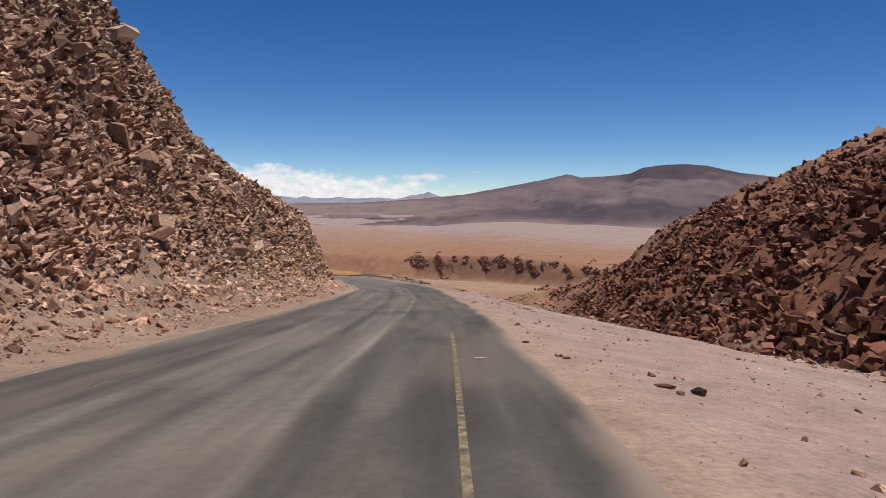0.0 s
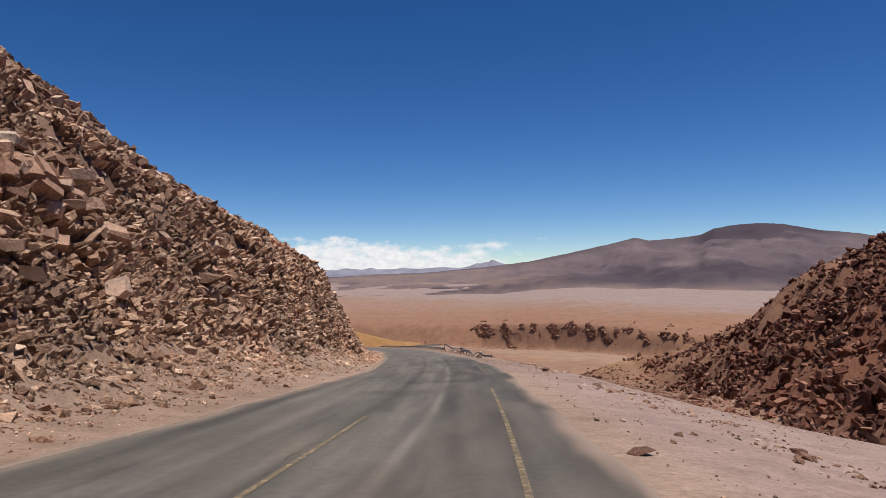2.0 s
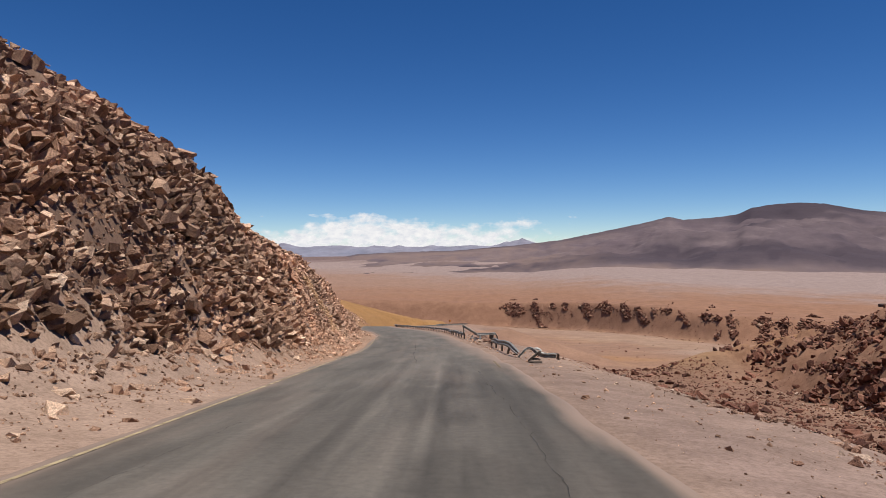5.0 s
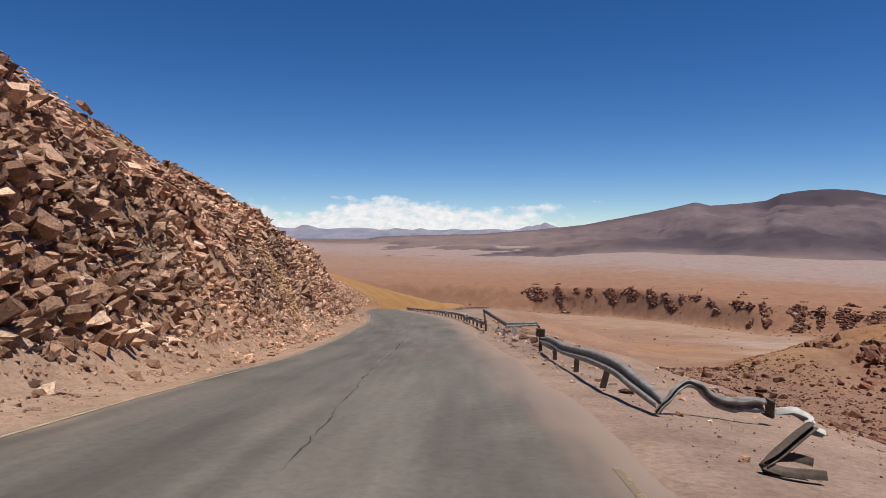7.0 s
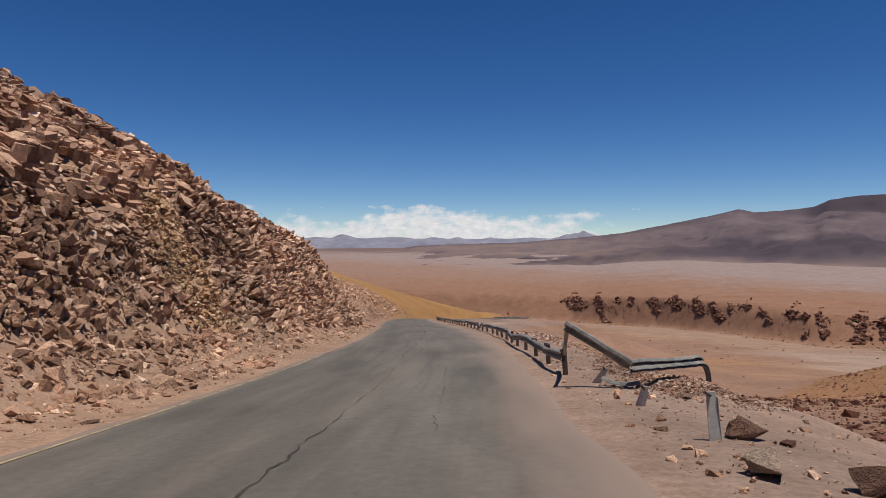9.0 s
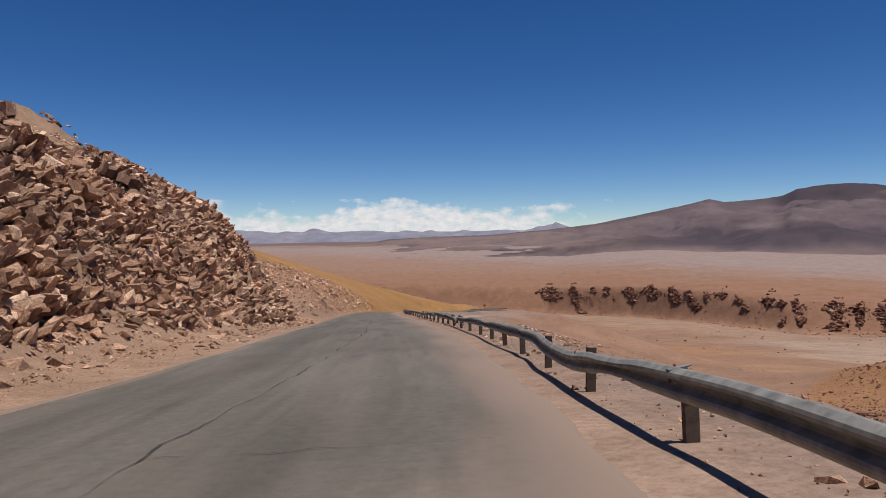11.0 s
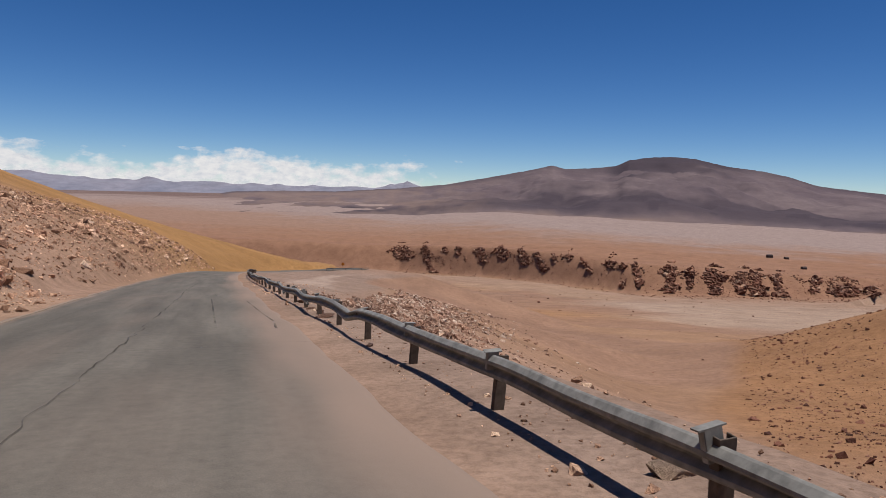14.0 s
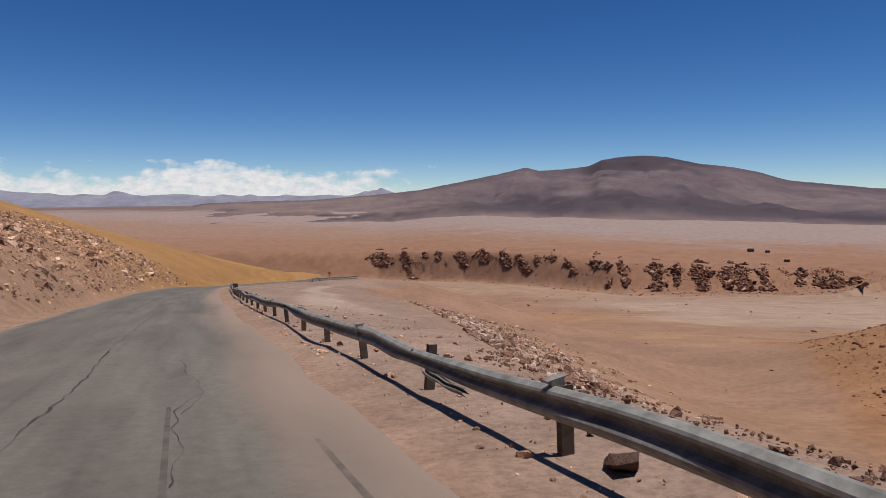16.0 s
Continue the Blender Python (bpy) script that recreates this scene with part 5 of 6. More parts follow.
def beam(name, pts, parent, label="", twist=None, squash=None, thick=0.006, material=None):
    """Sweeps the profile along points; the corrugation looks to the left of the way."""
    pts = np.asarray(pts, float)
    t = np.gradient(pts, axis=0)
    t /= np.linalg.norm(t, axis=1)[:, None]
    up = np.array([0, 0, 1.0])
    side = np.cross(up, t)
    side /= np.linalg.norm(side, axis=1)[:, None]
    nrm = np.cross(t, side)
    if twist is not None:
        c, s = np.cos(twist)[:, None], np.sin(twist)[:, None]
        side, nrm = side * c + nrm * s, nrm * c - side * s
    prof = beam_profile()
    prof = np.array(prof + [(a - thick, b) for a, b in reversed(prof)])
    sq = np.ones(len(pts)) if squash is None else squash
    ring = pts[:, None] + side[:, None] * prof[None, :, :1] + nrm[:, None] * (prof[None, :, 1:] * sq[:, None, None])
    m = len(prof)
    i = np.arange(len(pts) * m).reshape(len(pts), m)
    j = np.roll(i, -1, axis=1)
    q = np.stack([i[:-1], j[:-1], j[1:], i[1:]], -1).reshape(-1, 4)
    ob = new(name, raw_mesh(name, ring.reshape(-1, 3), q, True))
    ob.data.materials.append(material or STEEL)
    ob.parent = parent
    return tagged(ob, label)


def box(bm, cx, cy, cz, sx, sy, sz, turn=None):
    m = Matrix.Translation((cx, cy, cz)) @ (turn or Matrix()) @ Matrix.Diagonal((sx, sy, sz, 1))
    return bmesh.ops.create_cube(bm, size=1, matrix=m)["verts"]


def mesh_of(name, bm, material):
    me = bpy.data.meshes.new(name)
    bm.to_mesh(me)
    bm.free()
    me.materials.append(material)
    return me


def post_mesh(high=0.58):
    bm = bmesh.new()
    box(bm, 0, 0, high / 2 - 0.2, 0.12, 0.012, high + 0.4)
    box(bm, -0.055, 0.035, high / 2 - 0.2, 0.012, 0.075, high + 0.4)
    box(bm, 0.055, 0.035, high / 2 - 0.2, 0.012, 0.075, high + 0.4)
    bmesh.ops.bevel(bm, geom=bm.edges, offset=0.003, segments=1, affect="EDGES")
    return mesh_of("post", bm, POST)


def spacer_mesh():
    """Flanged plate between post and rail, its top edge standing above the rail."""
    bm = bmesh.new()
    box(bm, 0, 0, 0, 0.12, 0.01, 0.2)
    box(bm, 0.0, 0.035, 0.1, 0.19, 0.08, 0.01)
    box(bm, -0.06, 0.025, 0, 0.01, 0.05, 0.2)
    return mesh_of("spacer", bm, STEEL)


def bolt_mesh():
    bm = bmesh.new()
    bmesh.ops.create_cone(bm, cap_ends=True, segments=8, radius1=0.022, radius2=0.016, depth=0.02)
    return mesh_of("bolt", bm, POST)


POST_MESH, SPACER_MESH, BOLT_MESH = post_mesh(), spacer_mesh(), bolt_mesh()
RAIL_U = table([105, 122, 137, 150, 165, 190, 200, 420], [3.2, 3.18, 2.15, 2.2, 2.75, 2.78, 2.9, 2.9])
post_y = table([0, 9, 24, 60], [136.7, 166.1, 214.3, 328.0])


def rail_line(y, side=0.0, up=0.6):
    x = road_x(y) + RAIL_U(y) + side
    return np.stack([x, y, ground_z(x, y, False) + up + 0 * y], -1)


def child(name, me, parent, m, label=""):
    ob = new(name, me)
    ob.parent = parent
    ob.matrix_basis = m
    return tagged(ob, label)


def heading(y):
    return math.degrees(math.atan2(float(road_x(y + 0.5) - road_x(y - 0.5)), 1.0))


def dent_x(y):
    return 0.08 * fbm(y / 4.1, 0 * y, 2, 80) + 0.04 * vnoise(y / 0.9, 0 * y, 83) * smooth(-0.1, 0.5, vnoise(y / 5, 0 * y, 84))


def dent_z(y):
    knocked = -0.15 * smooth(175.6, 173.5, y) * (y > 173.2) - 0.1 * smooth(185.2, 186.6, y) * smooth(189, 186.7, y)
    return 0.04 * fbm(y / 4.3, 0 * y + 5, 2, 81) - 0.08 * smooth(0.35, 0.8, vnoise(y / 6.3, 0 * y, 86)) + knocked


rail = tagged(new("guard_rail"), "long dented galvanised steel guard rail on dark posts along the road", "guard rail")
rail_r = np.random.default_rng(5)
for k in range(52):
    y0, y1 = float(post_y(k)), float(post_y(k + 1))
    p = rail_line(np.array([y0]), 0.13, 0.0)[0]
    turn = -heading(y0)
    child("post", POST_MESH, rail, pose(*p, rail_r.normal(0, 3), rail_r.normal(0, 3), turn))
    q = rail_line(np.array([y0]), 0.05, 0.53)[0]
    if rail_r.random() < 0.75:
        child("spacer", SPACER_MESH, rail, pose(*q, rail_r.normal(0, 5), rail_r.normal(-8, 9), turn), "bent galvanised spacer plate")
    child("bolt", BOLT_MESH, rail, pose(q[0] - 0.1 + float(dent_x(y0)), q[1], q[2] - 0.01, 0, -90, turn))
    y = np.linspace(y0 - 0.06, y1 + 0.07, 19)
    pts = rail_line(y, 0.0, 0.48)
    pts[:, 0] += dent_x(y)
    pts[:, 2] += dent_z(y)
    beam("rail_beam", pts, rail, "", 0.02 + 0.28 * vnoise(y / 2.7, 0 * y, 85), 1 - 0.25 * smooth(0.2, 0.8, vnoise(y / 1.9, 0 * y, 87)))


def poly(points, step=0.08):
    """A polyline with slightly rounded corners, cut into short steps."""
    p = np.array(points, float)
    d = np.r_[0, np.cumsum(np.linalg.norm(np.diff(p, axis=0), axis=1))]
    t = np.arange(0, d[-1], step)
    q = np.stack([np.interp(t, d, p[:, k]) for k in range(p.shape[1])], -1)
    for _ in range(2):
        q[1:-1] = (q[:-2] + 2 * q[1:-1] + q[2:]) / 4
    return q


# lower edges peeled off the beam where two lengths overlap
for y0, y1, drop in ((199.6, 200.9, 0.04), (191.9, 193.2, 0.06), (172.8, 173.9, 0.04)):
    y = np.linspace(y0, y1, 15)
    k = (y - y0) / (y1 - y0)
    pts = rail_line(y, -0.05, 0.36)
    pts[:, 0] += dent_x(y) - 0.04 * (1 - k)
    pts[:, 2] += dent_z(y) - drop * (1 - k) + 0.02 * vnoise(y / 0.3, 0 * y, 88)
    beam("peeled_strip", pts, rail, "bright strip peeled from the rail's lower edge", 0.7 + 0.5 * vnoise(y / 0.6, 0 * y, 89), np.full(15, 0.32))
# the torn end: twisted up over the first post, then down and out over the rubble
g = float(ground_z(-9.5, 135.5))
q = poly([(-12.06, 137.6, -12.98, 0, 1), (-12.0, 136.95, -12.92, 0, 1), (-11.95, 136.4, -12.9, 0, 1), (-11.89, 135.6, -12.7, 0.1, 0.9), (-11.83, 134.95, -12.42, 0.2, 0.6), (-11.79, 134.5, -12.17, 0.2, 0.45), (-11.76, 134.3, -12.07, 0.1, 0.45)], 0.06)
beam("twisted_beam", q[::-1, :3], rail, "rail beam twisted upwards and narrowed", q[::-1, 3], q[::-1, 4])
q = poly([(-11.83, 134.28, -12.02, -0.5, 1.0), (-11.2, 134.02, -12.33, -0.55, 1.0), (-10.8, 133.85, -12.54, -0.6, 1.0), (-10.6, 133.82, -12.67, -0.7, 1.15), (-10.5, 133.85, -12.72, -0.9, 0.8)], 0.06)
q[:, 3] += 0.08 * vnoise(np.arange(len(q)) / 4.0, 0, 153)
beam("torn_beam", q[::-1, :3], rail, "torn rail beam folded down and outwards", q[::-1, 3], q[::-1, 4])
# its end is split lengthwise into two strips, the lower one hooked down
q = poly([(-10.56, 133.86, -12.66, -0.7, 0.6), (-10.2, 134.2, -12.7, -0.5, 0.5), (-9.6, 134.85, -12.76, -0.45, 0.45), (-9.02, 135.5, -12.8, -0.3, 0.5), (-8.93, 135.6, -12.88, -0.1, 0.45)], 0.06)
q[:, 2] += 0.012 * vnoise(np.arange(len(q)) / 3.0, 0, 154)
beam("split_strip", q[::-1, :3], rail, "bright upper strip of the split beam", q[::-1, 3], q[::-1, 4])
q = poly([(-10.52, 133.78, -12.79, -0.6, 0.4), (-9.9, 134.42, -12.84, -0.5, 0.42), (-8.95, 135.45, -12.9, -0.4, 0.42), (-8.86, 135.56, -12.98, -0.2, 0.42), (-8.8, 135.64, -13.2, 0, 0.42), (-8.77, 135.68, -13.6, 0, 0.4)], 0.06)
q[:, 2] += 0.012 * vnoise(np.arange(len(q)) / 3.0, 0, 155)
beam("split_strip", q[::-1, :3], rail, "lower strip of the split beam, its end hooked down", q[::-1, 3], q[::-1, 4])
for k in range(4):
    child("bolt", BOLT_MESH, rail, pose(-11.78 + 0.08 * (k % 2), 134.17, -12.06 - 0.08 * (k // 2) - 0.04 * (k % 2), 90, 0, 0))
scrap = tagged(new("scrap_rail"), "torn galvanised rail scrap lying in the sand", "scrap metal")
on = lambda x, y, up: (x, y, float(ground_z(x, y)) + up)
q = poly([(*on(-11.05, 134.3, 0.1), 1.0), (*on(-10.9, 134.15, 0.04), 1.3), (*on(-10.55, 134.05, 0.03), 1.45), (*on(-10.25, 134.15, 0.07), 1.3)])
beam("strip", q[:, :3], scrap, "", q[:, 3], np.full(len(q), 0.6))
for x, y, tilt, tall in ((-10.43, 131.35, 14, 0.34), (-9.65, 128.6, -5, 0.6), (-11.2, 134.8, 30, 0.4)):
    stub = tagged(new("post_stub"), "pale bent stub of a broken rail post in the sand", "post stub", "broken post stubs")
    stub.matrix_basis = pose(x, y, float(ground_z(x, y)), tilt * 0.5, tilt, 14)
    bm = bmesh.new()
    vs = box(bm, 0, 0, tall / 2 - 0.1, 0.17, 0.01, tall + 0.2)
    for v in vs:
        if v.co.z > 0:
            v.co.x *= 0.7
            v.co.y += 0.03
    box(bm, 0.075, 0.03, tall / 2 - 0.12, 0.01, 0.06, tall + 0.1)
    bmesh.ops.bevel(bm, geom=bm.edges, offset=0.003, segments=1, affect="EDGES")
    child("plate", mesh_of("plate", bm, PALE_STEEL), stub, Matrix())
    bm = bmesh.new()
    box(bm, -0.05, 0.0, tall - 0.02, 0.1, 0.05, 0.03, Matrix.Rotation(radians(38), 4, "Y"))
    bmesh.ops.bevel(bm, geom=bm.edges, offset=0.004, segments=1, affect="EDGES")
    child("torn_tip", mesh_of("torn_tip", bm, POST), stub, Matrix(), "dark torn tip")

# the crumpled length that lies towards the camera's start
broken = tagged(new("guard_rail"), "crumpled end of a galvanised guard rail knocked towards the ground", "guard rail")
TALL_POST = post_mesh(0.7)
for y0, tilt in ((111.9, 14), (115.0, 3), (118.5, 0), (121.65, 0)):
    p = rail_line(np.array([y0]), 0.0, 0.0)[0]
    child("post", TALL_POST, broken, pose(*p, 0, tilt, -heading(y0)))
p = rail_line(np.array([121.62]), -0.02, 0.66)[0]
bm = bmesh.new()
box(bm, 0, 0, 0.0, 0.3, 0.014, 0.28)
box(bm, -0.02, 0.05, 0.145, 0.32, 0.1, 0.014)
box(bm, 0.15, 0.04, 0.0, 0.014, 0.08, 0.26)
bmesh.ops.bevel(bm, geom=bm.edges, offset=0.004, segments=1, affect="EDGES")
child("end_plate", mesh_of("end_plate", bm, POST), broken, pose(*p, 0, 4, -12), "dark steel end plate on the post")
rl = lambda y, up, side=0.0: tuple(rail_line(np.array([y]), side, up)[0])
# the long dented length, its far end open over a narrower tongue
q = poly([(*rl(120.1, 0.5, -0.04), 0.35, 1.15), (*rl(118.5, 0.53, -0.1), 0.3, 1.15), (*rl(116.4, 0.5, -0.1), 0.25, 1.15), (*rl(114.6, 0.54, -0.1), 0.3, 1.2), (*rl(112.8, 0.6, -0.1), 0.4, 1.2), (*rl(111, 0.6, -0.05), 0.4, 1.2), (*rl(109.7, 0.43, 0.05), 0.5, 1.15), (*rl(108.9, 0.3, 0.15), 0.6, 1.0), (*rl(108.5, 0.2, 0.22), 0.7, 0.8)])
q[:, 0] += 0.03 * vnoise(q[:, 1] / 0.8, 0 * q[:, 1], 152)
beam("rail_beam", q[::-1, :3], broken, "", q[::-1, 3], q[::-1, 4])
q = poly([(*rl(121.5, 0.42, 0.02), 0.3, 0.75), (*rl(120.6, 0.46, 0.0), 0.3, 0.8), (*rl(119.6, 0.5, -0.02), 0.3, 0.8)])
beam("tongue", q[::-1, :3], broken, "narrow grey tongue of the torn beam", q[::-1, 3], q[::-1, 4])
q = poly([(*rl(120.15, 0.36, -0.14), 0.9, 0.35), (*rl(118.8, 0.36, -0.16), 0.9, 0.3), (*rl(117.6, 0.34, -0.14), 0.8, 0.25)])
beam("peeled_strip", q[::-1, :3], broken, "bright strip peeled from the beam's lower edge", q[::-1, 3], q[::-1, 4])
gz = lambda x, y, up: (x, y, float(ground_z(x, y, False)) + up)
# folded up to a crest, down again, then flattened out over the sand
q = poly([(*gz(-5.72, 108.86, 0.02), 0.9, 0.4), (*gz(-5.55, 108.96, 0.2), 0.7, 0.4), (*gz(-5.38, 109.07, 0.42), 0.4, 0.45), (*gz(-5.15, 109.2, 0.56), 0.3, 0.5), (*gz(-4.95, 109.33, 0.5), 0.0, 0.6), (*gz(-4.68, 109.48, 0.3), -0.2, 0.75), (*gz(-4.45, 109.62, 0.24), -0.3, 1.0), (*gz(-4.06, 109.85, 0.27), -0.2, 1.1), (*gz(-3.66, 110.08, 0.32), -0.1, 1.05)])
q[:, 2] += 0.02 * vnoise(np.arange(len(q)) / 2.3, 0, 150)
q[:, 3] += 0.35 * vnoise(np.arange(len(q)) / 3.1, 1, 151)
beam("crumpled_beam", q[::-1, :3], broken, "grey rail beam folded and flattened against the ground", q[::-1, 3], q[::-1, 4])
bm = bmesh.new()
box(bm, 0, 0, 0.05, 0.06, 0.2, 0.34, Matrix.Rotation(radians(-10), 4, "Y"))
box(bm, 0.03, 0.05, -0.1, 0.16, 0.2, 0.03)
box(bm, -0.05, -0.03, 0.2, 0.14, 0.16, 0.02, Matrix.Rotation(radians(24), 4, "Y"))
bmesh.ops.bevel(bm, geom=bm.edges, offset=0.008, segments=1, affect="EDGES")
child("end_fold", mesh_of("end_fold", bm, POST), broken, pose(*gz(-3.6, 110.1, 0.22), 8, 5, 25), "dark folded end of the beam")
elbow = tagged(new("bent_post"), "knocked-over guard rail post bent into an elbow", "bent post")
q = poly([(*gz(-4.5, 105.18, 0.56), 0.3, 0.42), (*gz(-4.7, 105.1, 0.4), 0.2, 0.45), (*gz(-4.93, 105.0, 0.2), 0.2, 0.42), (*gz(-5.08, 104.95, 0.05), 0.8, 0.4), (*gz(-4.85, 104.88, 0.03), 1.2, 0.4), (*gz(-4.42, 104.98, 0.04), 1.4, 0.35)], 0.06)
beam("shaft", q[:, :3], elbow, "", q[:, 3], q[:, 4], 0.03, POST)
q = poly([(*gz(-4.9, 105.02, 0.15), 1.2, 0.3), (*gz(-4.72, 105.08, 0.17), 1.3, 0.35), (*gz(-4.5, 105.14, 0.13), 1.5, 0.3)], 0.05)
beam("flange", q[:, :3], elbow, "", q[:, 3], q[:, 4], 0.02, POST)
q = poly([(*gz(-4.84, 105.32, 0.62), 1.3, 0.25), (*gz(-4.66, 105.3, 0.66), 1.0, 0.35), (*gz(-4.52, 105.26, 0.6), 0.6, 0.4), (*gz(-4.56, 105.2, 0.5), 0.3, 0.35), (*gz(-4.36, 105.2, 0.46), 0.8, 0.25)], 0.05)
beam("torn_tip", q[:, :3], elbow, "pale torn sheet at the top", q[:, 3], q[:, 4], 0.006, PALE_STEEL)

# ---- the road's next bend, far down ----
q = poly([(-61, 405, -44.1), (-57, 415, -44.9), (-51.5, 422, -45.3), (-45.5, 425, -45.6)], 1.5)
t = np.gradient(q, axis=0)
side = np.stack([-t[:, 1], t[:, 0], 0 * t[:, 0]], -1) / np.linalg.norm(t[:, :2], axis=1)[:, None]
a, b = q + side * 3.5, q - side * 3.5
a[:, 2], b[:, 2] = np.maximum(a[:, 2], ground_z(a[:, 0], a[:, 1]) + 0.15), np.maximum(b[:, 2], ground_z(b[:, 0], b[:, 1]) + 0.15)
bend = new("road", raw_mesh("road", np.stack([b, a], 1).reshape(-1, 3), grid_quads(2, len(q))))
bend.data.materials.append(ASPHALT)
wa = bend.data.color_attributes.new("wear", "FLOAT_COLOR", "POINT")
wa.data.foreach_set("color", np.ones(8 * len(q), np.float32))
tagged(bend, "far bend of the grey asphalt road on its embankment", "road", kind="structure")
far_rail = tagged(new("guard_rail"), "distant stretch of guard rail on the road's outer bend", "guard rail")
pts = b + np.array((0, 0, 0.6))
beam("rail_beam", pts, far_rail)
for p in b[::3]:
    child("post", POST_MESH, far_rail, pose(*p, 0, 0, 60))

# ---- small dark buildings far out on the plain ----
HUT = plain("dark_hut_wall", (0.0609, 0.0435, 0.0391), 0.9)
for hx, hy, w, d, h in ((500.8, 1194, 9, 5, 4), (518, 1177, 6, 4, 2.5), (470, 1043, 7, 4, 2.5)):
    bm = bmesh.new()
    box(bm, 0, 0, h / 2 - 1, w, d, h + 2)
    for v in box(bm, 0, 0, h + 0.6, w * 1.06, d * 1.1, 1.2):
        if v.co.z > h + 0.6:
            v.co.y *= 0.1
    hut = new("hut", mesh_of("hut", bm, HUT))
    hut.matrix_basis = pose(hx, hy, float(ground_z(hx, hy)), 0, 0, 20)
    tagged(hut, "small dark low building far out on the plain", "building", "far buildings on the plain")

# ---- warning sign far down the road ----
sign = tagged(new("road_sign"), "small orange diamond warning sign on a post", "road sign")
sx, sy = -54.9, 425.6
sz0 = float(ground_z(sx, sy))
sign.matrix_basis = pose(sx, sy, sz0)
bm = bmesh.new()
bmesh.ops.create_cone(bm, cap_ends=True, segments=10, radius1=0.05, radius2=0.05, depth=2.4, matrix=Matrix.Translation((0, 0.05, 0.4)))
child("pole", mesh_of("pole", bm, POST), sign, Matrix())
bm = bmesh.new()
box(bm, 0, 0, 1.5, 1.0, 0.03, 1.0, Matrix.Rotation(radians(45), 4, "Y"))
bmesh.ops.bevel(bm, geom=bm.edges, offset=0.01, segments=1, affect="EDGES")
child("plate", mesh_of("plate", bm, plain("orange_sign_paint", (0.5, 0.2, 0.03), 0.5)), sign, pose(0, 0, 0, 0, 0, -8), "orange diamond plate")

# ---- cracks and marks on the asphalt ----
def crack(y0, y1, u_of, wide, seed):
    y = np.arange(y0, y1, 0.12)
    u = u_of(y) + 0.06 * fbm(y / 0.5, 0 * y, 3, seed)
    w = 0.95 * wide * np.clip(0.6 + 0.7 * fbm(y / 0.9, 0 * y, 3, seed + 3), 0.2, 1.5)
    a, b = road_point(u - w / 2, y, 0.014), road_point(u + w / 2, y, 0.014)
    ob = new("crack", raw_mesh("crack", np.stack([a, b], 1).reshape(-1, 3), grid_quads(2, len(y))))
    ob.data.materials.append(CRACK)
    tagged(ob, "dark crack along the worn asphalt", "crack", "cracks in the road", "structure")


def cross_crack(y0, u0, u1, wide, seed, slope=0.0):
    u = np.arange(u0, u1, 0.1)
    y = y0 + slope * (u - u0) + 0.07 * fbm(u / 0.5, 0 * u, 3, seed)
    w = wide * np.clip(0.6 + 0.8 * fbm(u / 0.7, 0 * u, 3, seed + 3), 0.05, 1.5)
    a, b = road_point(u, y - w / 2, 0.014), road_point(u, y + w / 2, 0.014)
    ob = new("crack", raw_mesh("crack", np.stack([b, a], 1).reshape(-1, 3), grid_quads(2, len(u))))
    ob.data.materials.append(CRACK)
    tagged(ob, "dark crack across the worn asphalt", "crack", "cracks in the road", "structure")


joint = lambda y: np.interp(y, [60, 75, 115, 132, 136, 147, 166, 171, 180, 201, 204, 211, 225], [-1.2, -0.6, -2.45, -2.53, -2.44, -2.83, -2.02, -1.84, -2.0, -1.8, -1.69, -1.8, -1.5])
for k, (a, b, wide) in enumerate(((104, 113, 0.03), (113.5, 134, 0.045), (134.6, 141, 0.02), (143, 158, 0.035), (159, 167, 0.045), (167.3, 175, 0.04), (176, 190, 0.035), (191, 209, 0.04), (210, 224, 0.025))):
    crack(a, b, joint, wide, 101 + 4 * k)
crack(171.2, 172.7, lambda y: -0.3 + 0.12 * np.sin(3.2 * y), 0.03, 143)
crack(172.7, 174.0, lambda y: np.interp(y, [172.7, 174], [-0.25, -0.86]), 0.025, 145)
crack(198, 206, lambda y: np.interp(y, [198, 199.2, 200.9, 202.1, 206], [-0.15, -0.05, -0.23, 0.14, -0.17]), 0.026, 147)
crack(200.7, 203.5, lambda y: np.interp(y, [200.7, 202, 203.5], [-0.1, 0.2, 0.12]), 0.018, 151)
crack(129, 140.5, lambda y: np.interp(y, [129, 131.3, 135.6, 140.5], [-0.66, -0.7, -0.8, -0.88]), 0.016, 155)
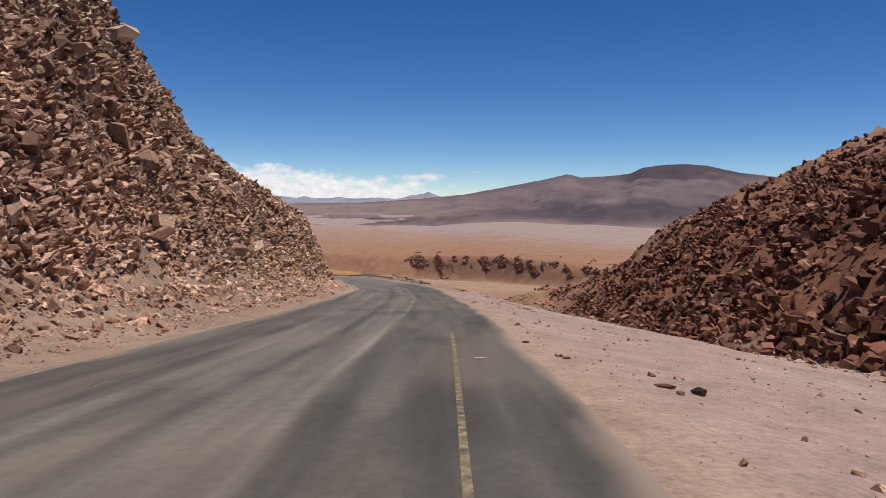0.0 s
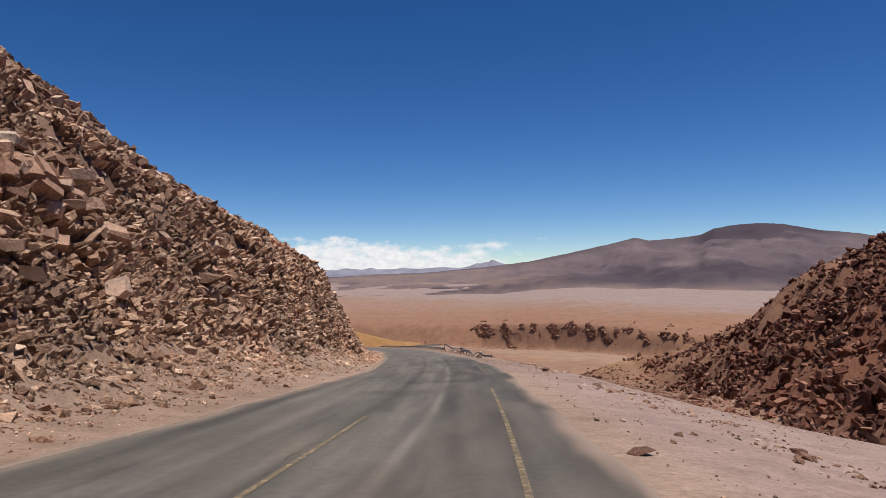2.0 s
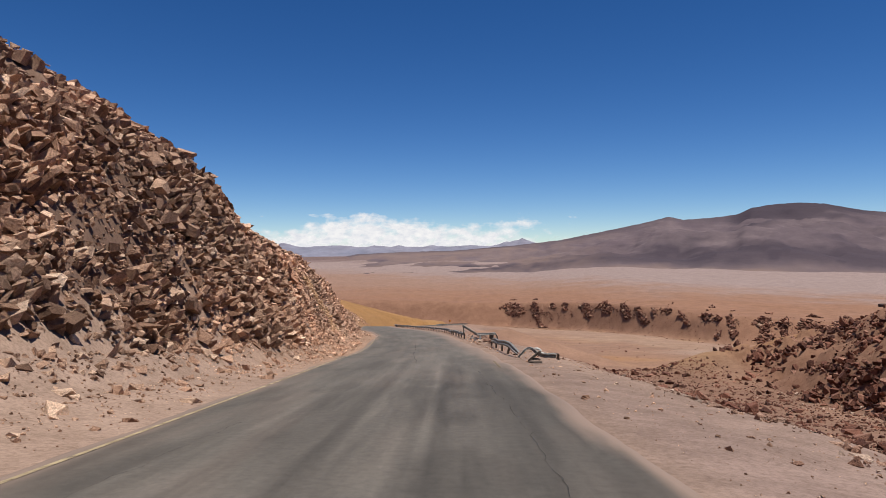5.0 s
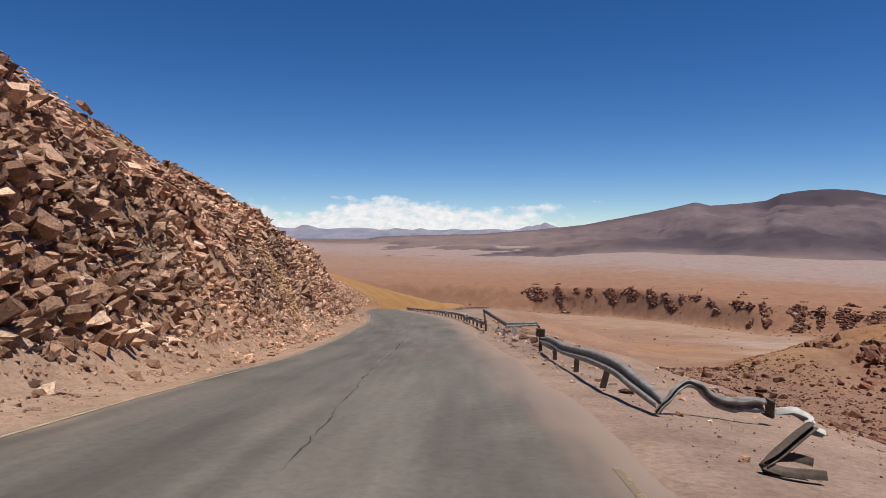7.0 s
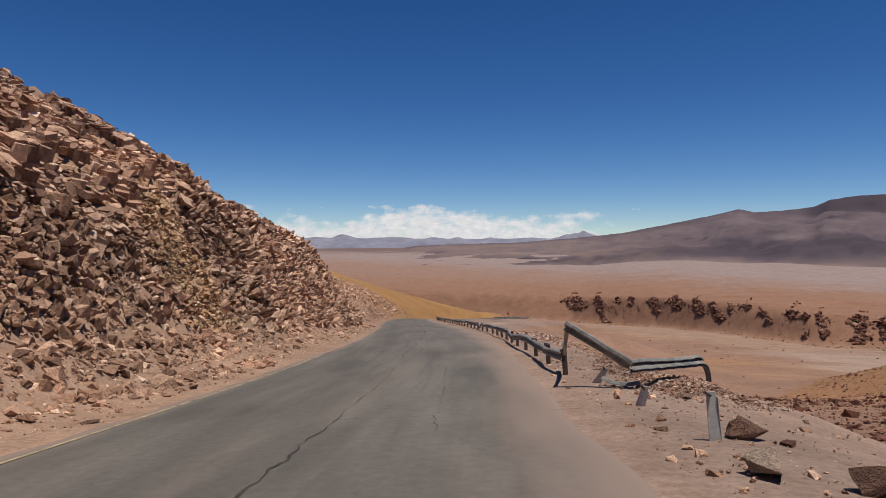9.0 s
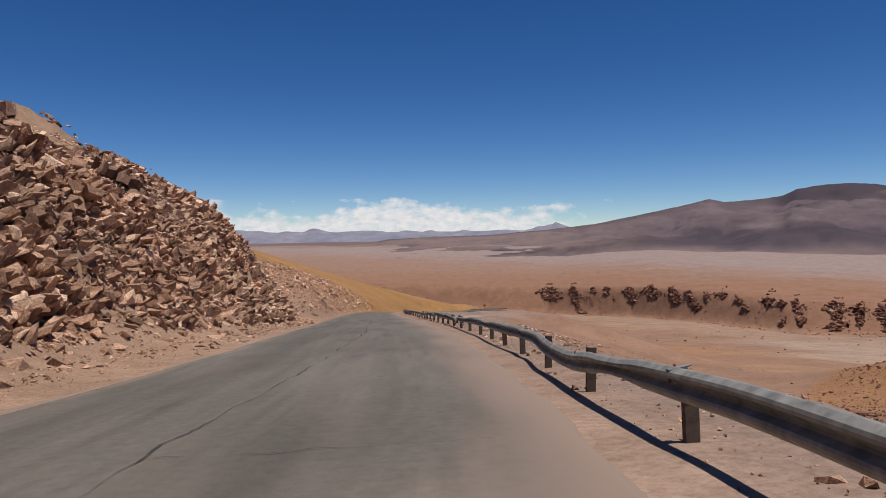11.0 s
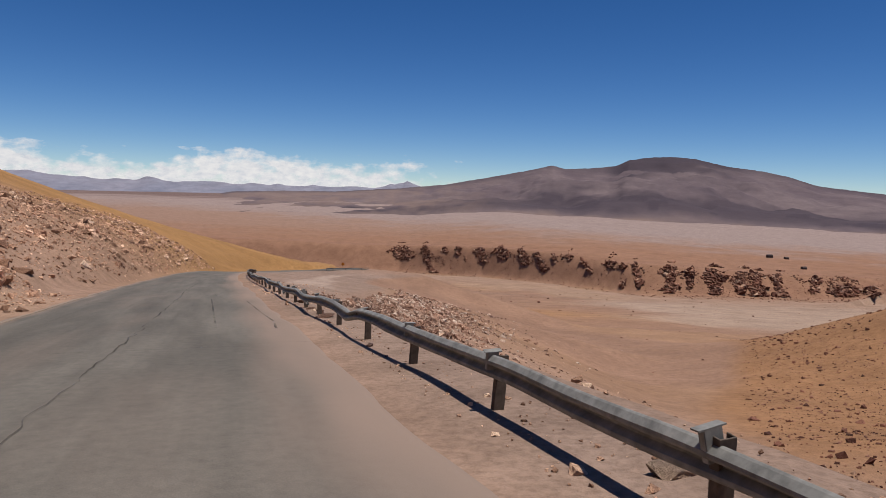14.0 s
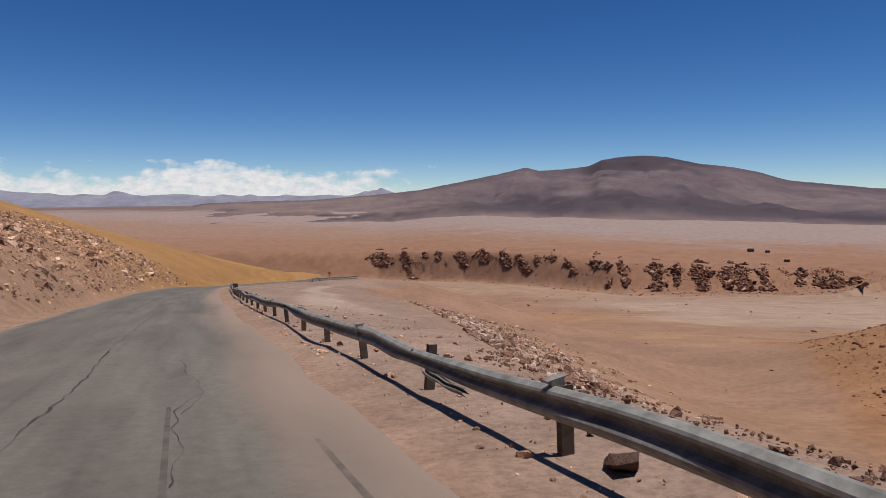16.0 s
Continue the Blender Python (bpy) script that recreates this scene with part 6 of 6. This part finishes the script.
for k, (y0, u0, u1) in enumerate(((120.6, -4.5, 1.0), (121.4, -3.2, 0.4), (117.2, -2.5, 1.2), (125.0, -2.2, 0.5), (130.5, -2.6, 1.9), (133.9, -2.4, -0.6), (141.0, -1.2, 1.2), (146.5, -2.8, 0.8), (171.0, -2.6, -0.8), (184.2, -3.2, 0.6), (184.75, 0.7, 2.4), (194.2, -2.4, 0.3), (195.0, 0.4, 2.6), (206.0, -2.6, -0.9))):
    cross_crack(y0, u0, u1, 0.014, 160 + 5 * k, 0.06)
crack(14.6, 16.2, lambda y: -1.1 + 0.12 * np.sin(3.1 * y), 0.012, 231)
cross_crack(15.9, -1.15, -0.85, 0.02, 235, 0.5)
for k, (a, b, off) in enumerate(((20, 44, -3.1), (46, 70, -3.4), (10, 30, -5.6), (62, 86, -4.9), (80, 99, 0.9))):
    crack(a, b, lambda y, off=off, k=k: off + 0.15 * np.sin(y / 5 + k), 0.016, 240 + 4 * k)
# curved tyre marks
SKID = paint_material("tyre_mark", (0.09, 0.082, 0.071), 0.6, 0.8)
for y0, y1, u_of in (
    (187.5, 199, lambda y: np.interp(y, [187.8, 189.3, 192.3, 198.5], [1.27, 1.37, 1.26, 1.15])),
    (188.0, 201, lambda y: np.interp(y, [188, 192, 201], [-0.12, -0.17, -0.25])),
):
    mark = strip("tyre_mark", y0, y1, u_of, 0.06, 0.01, SKID)
    tagged(mark, "faint curved tyre mark on the asphalt", "road marking", "tyre marks", "structure")
# painted figures, too worn to read
bm = bmesh.new()
for k in range(3):
    for du, dy, w, h in ((0, 0.13, 0.1, 0.03), (0, -0.13, 0.1, 0.03), (0, 0.0, 0.07, 0.03), (0.04 - 0.03 * k, 0.0, 0.026, 0.26)):
        p = road_point(np.array([1.5 + 0.13 * k + du]), np.array([162.25 + dy]), 0.012)[0]
        box(bm, p[0], p[1], p[2], w, h, 0.004)
num = new("painted_mark", mesh_of("painted_mark", bm, FIGURE))
tagged(num, "worn pale yellow painted mark on the asphalt", "road marking", kind="structure")
bm = bmesh.new()
for du, dy, w, h in ((0, 0, 0.26, 0.045), (0.03, 0.07, 0.05, 0.1), (-0.09, -0.06, 0.04, 0.08)):
    p = road_point(np.array([0.72 + du]), np.array([14.0 + dy]), 0.012)[0]
    box(bm, p[0], p[1], p[2], w, h, 0.004)
num = new("painted_mark", mesh_of("painted_mark", bm, FIGURE))
tagged(num, "worn pale yellow painted mark on the asphalt", "road marking", kind="structure")
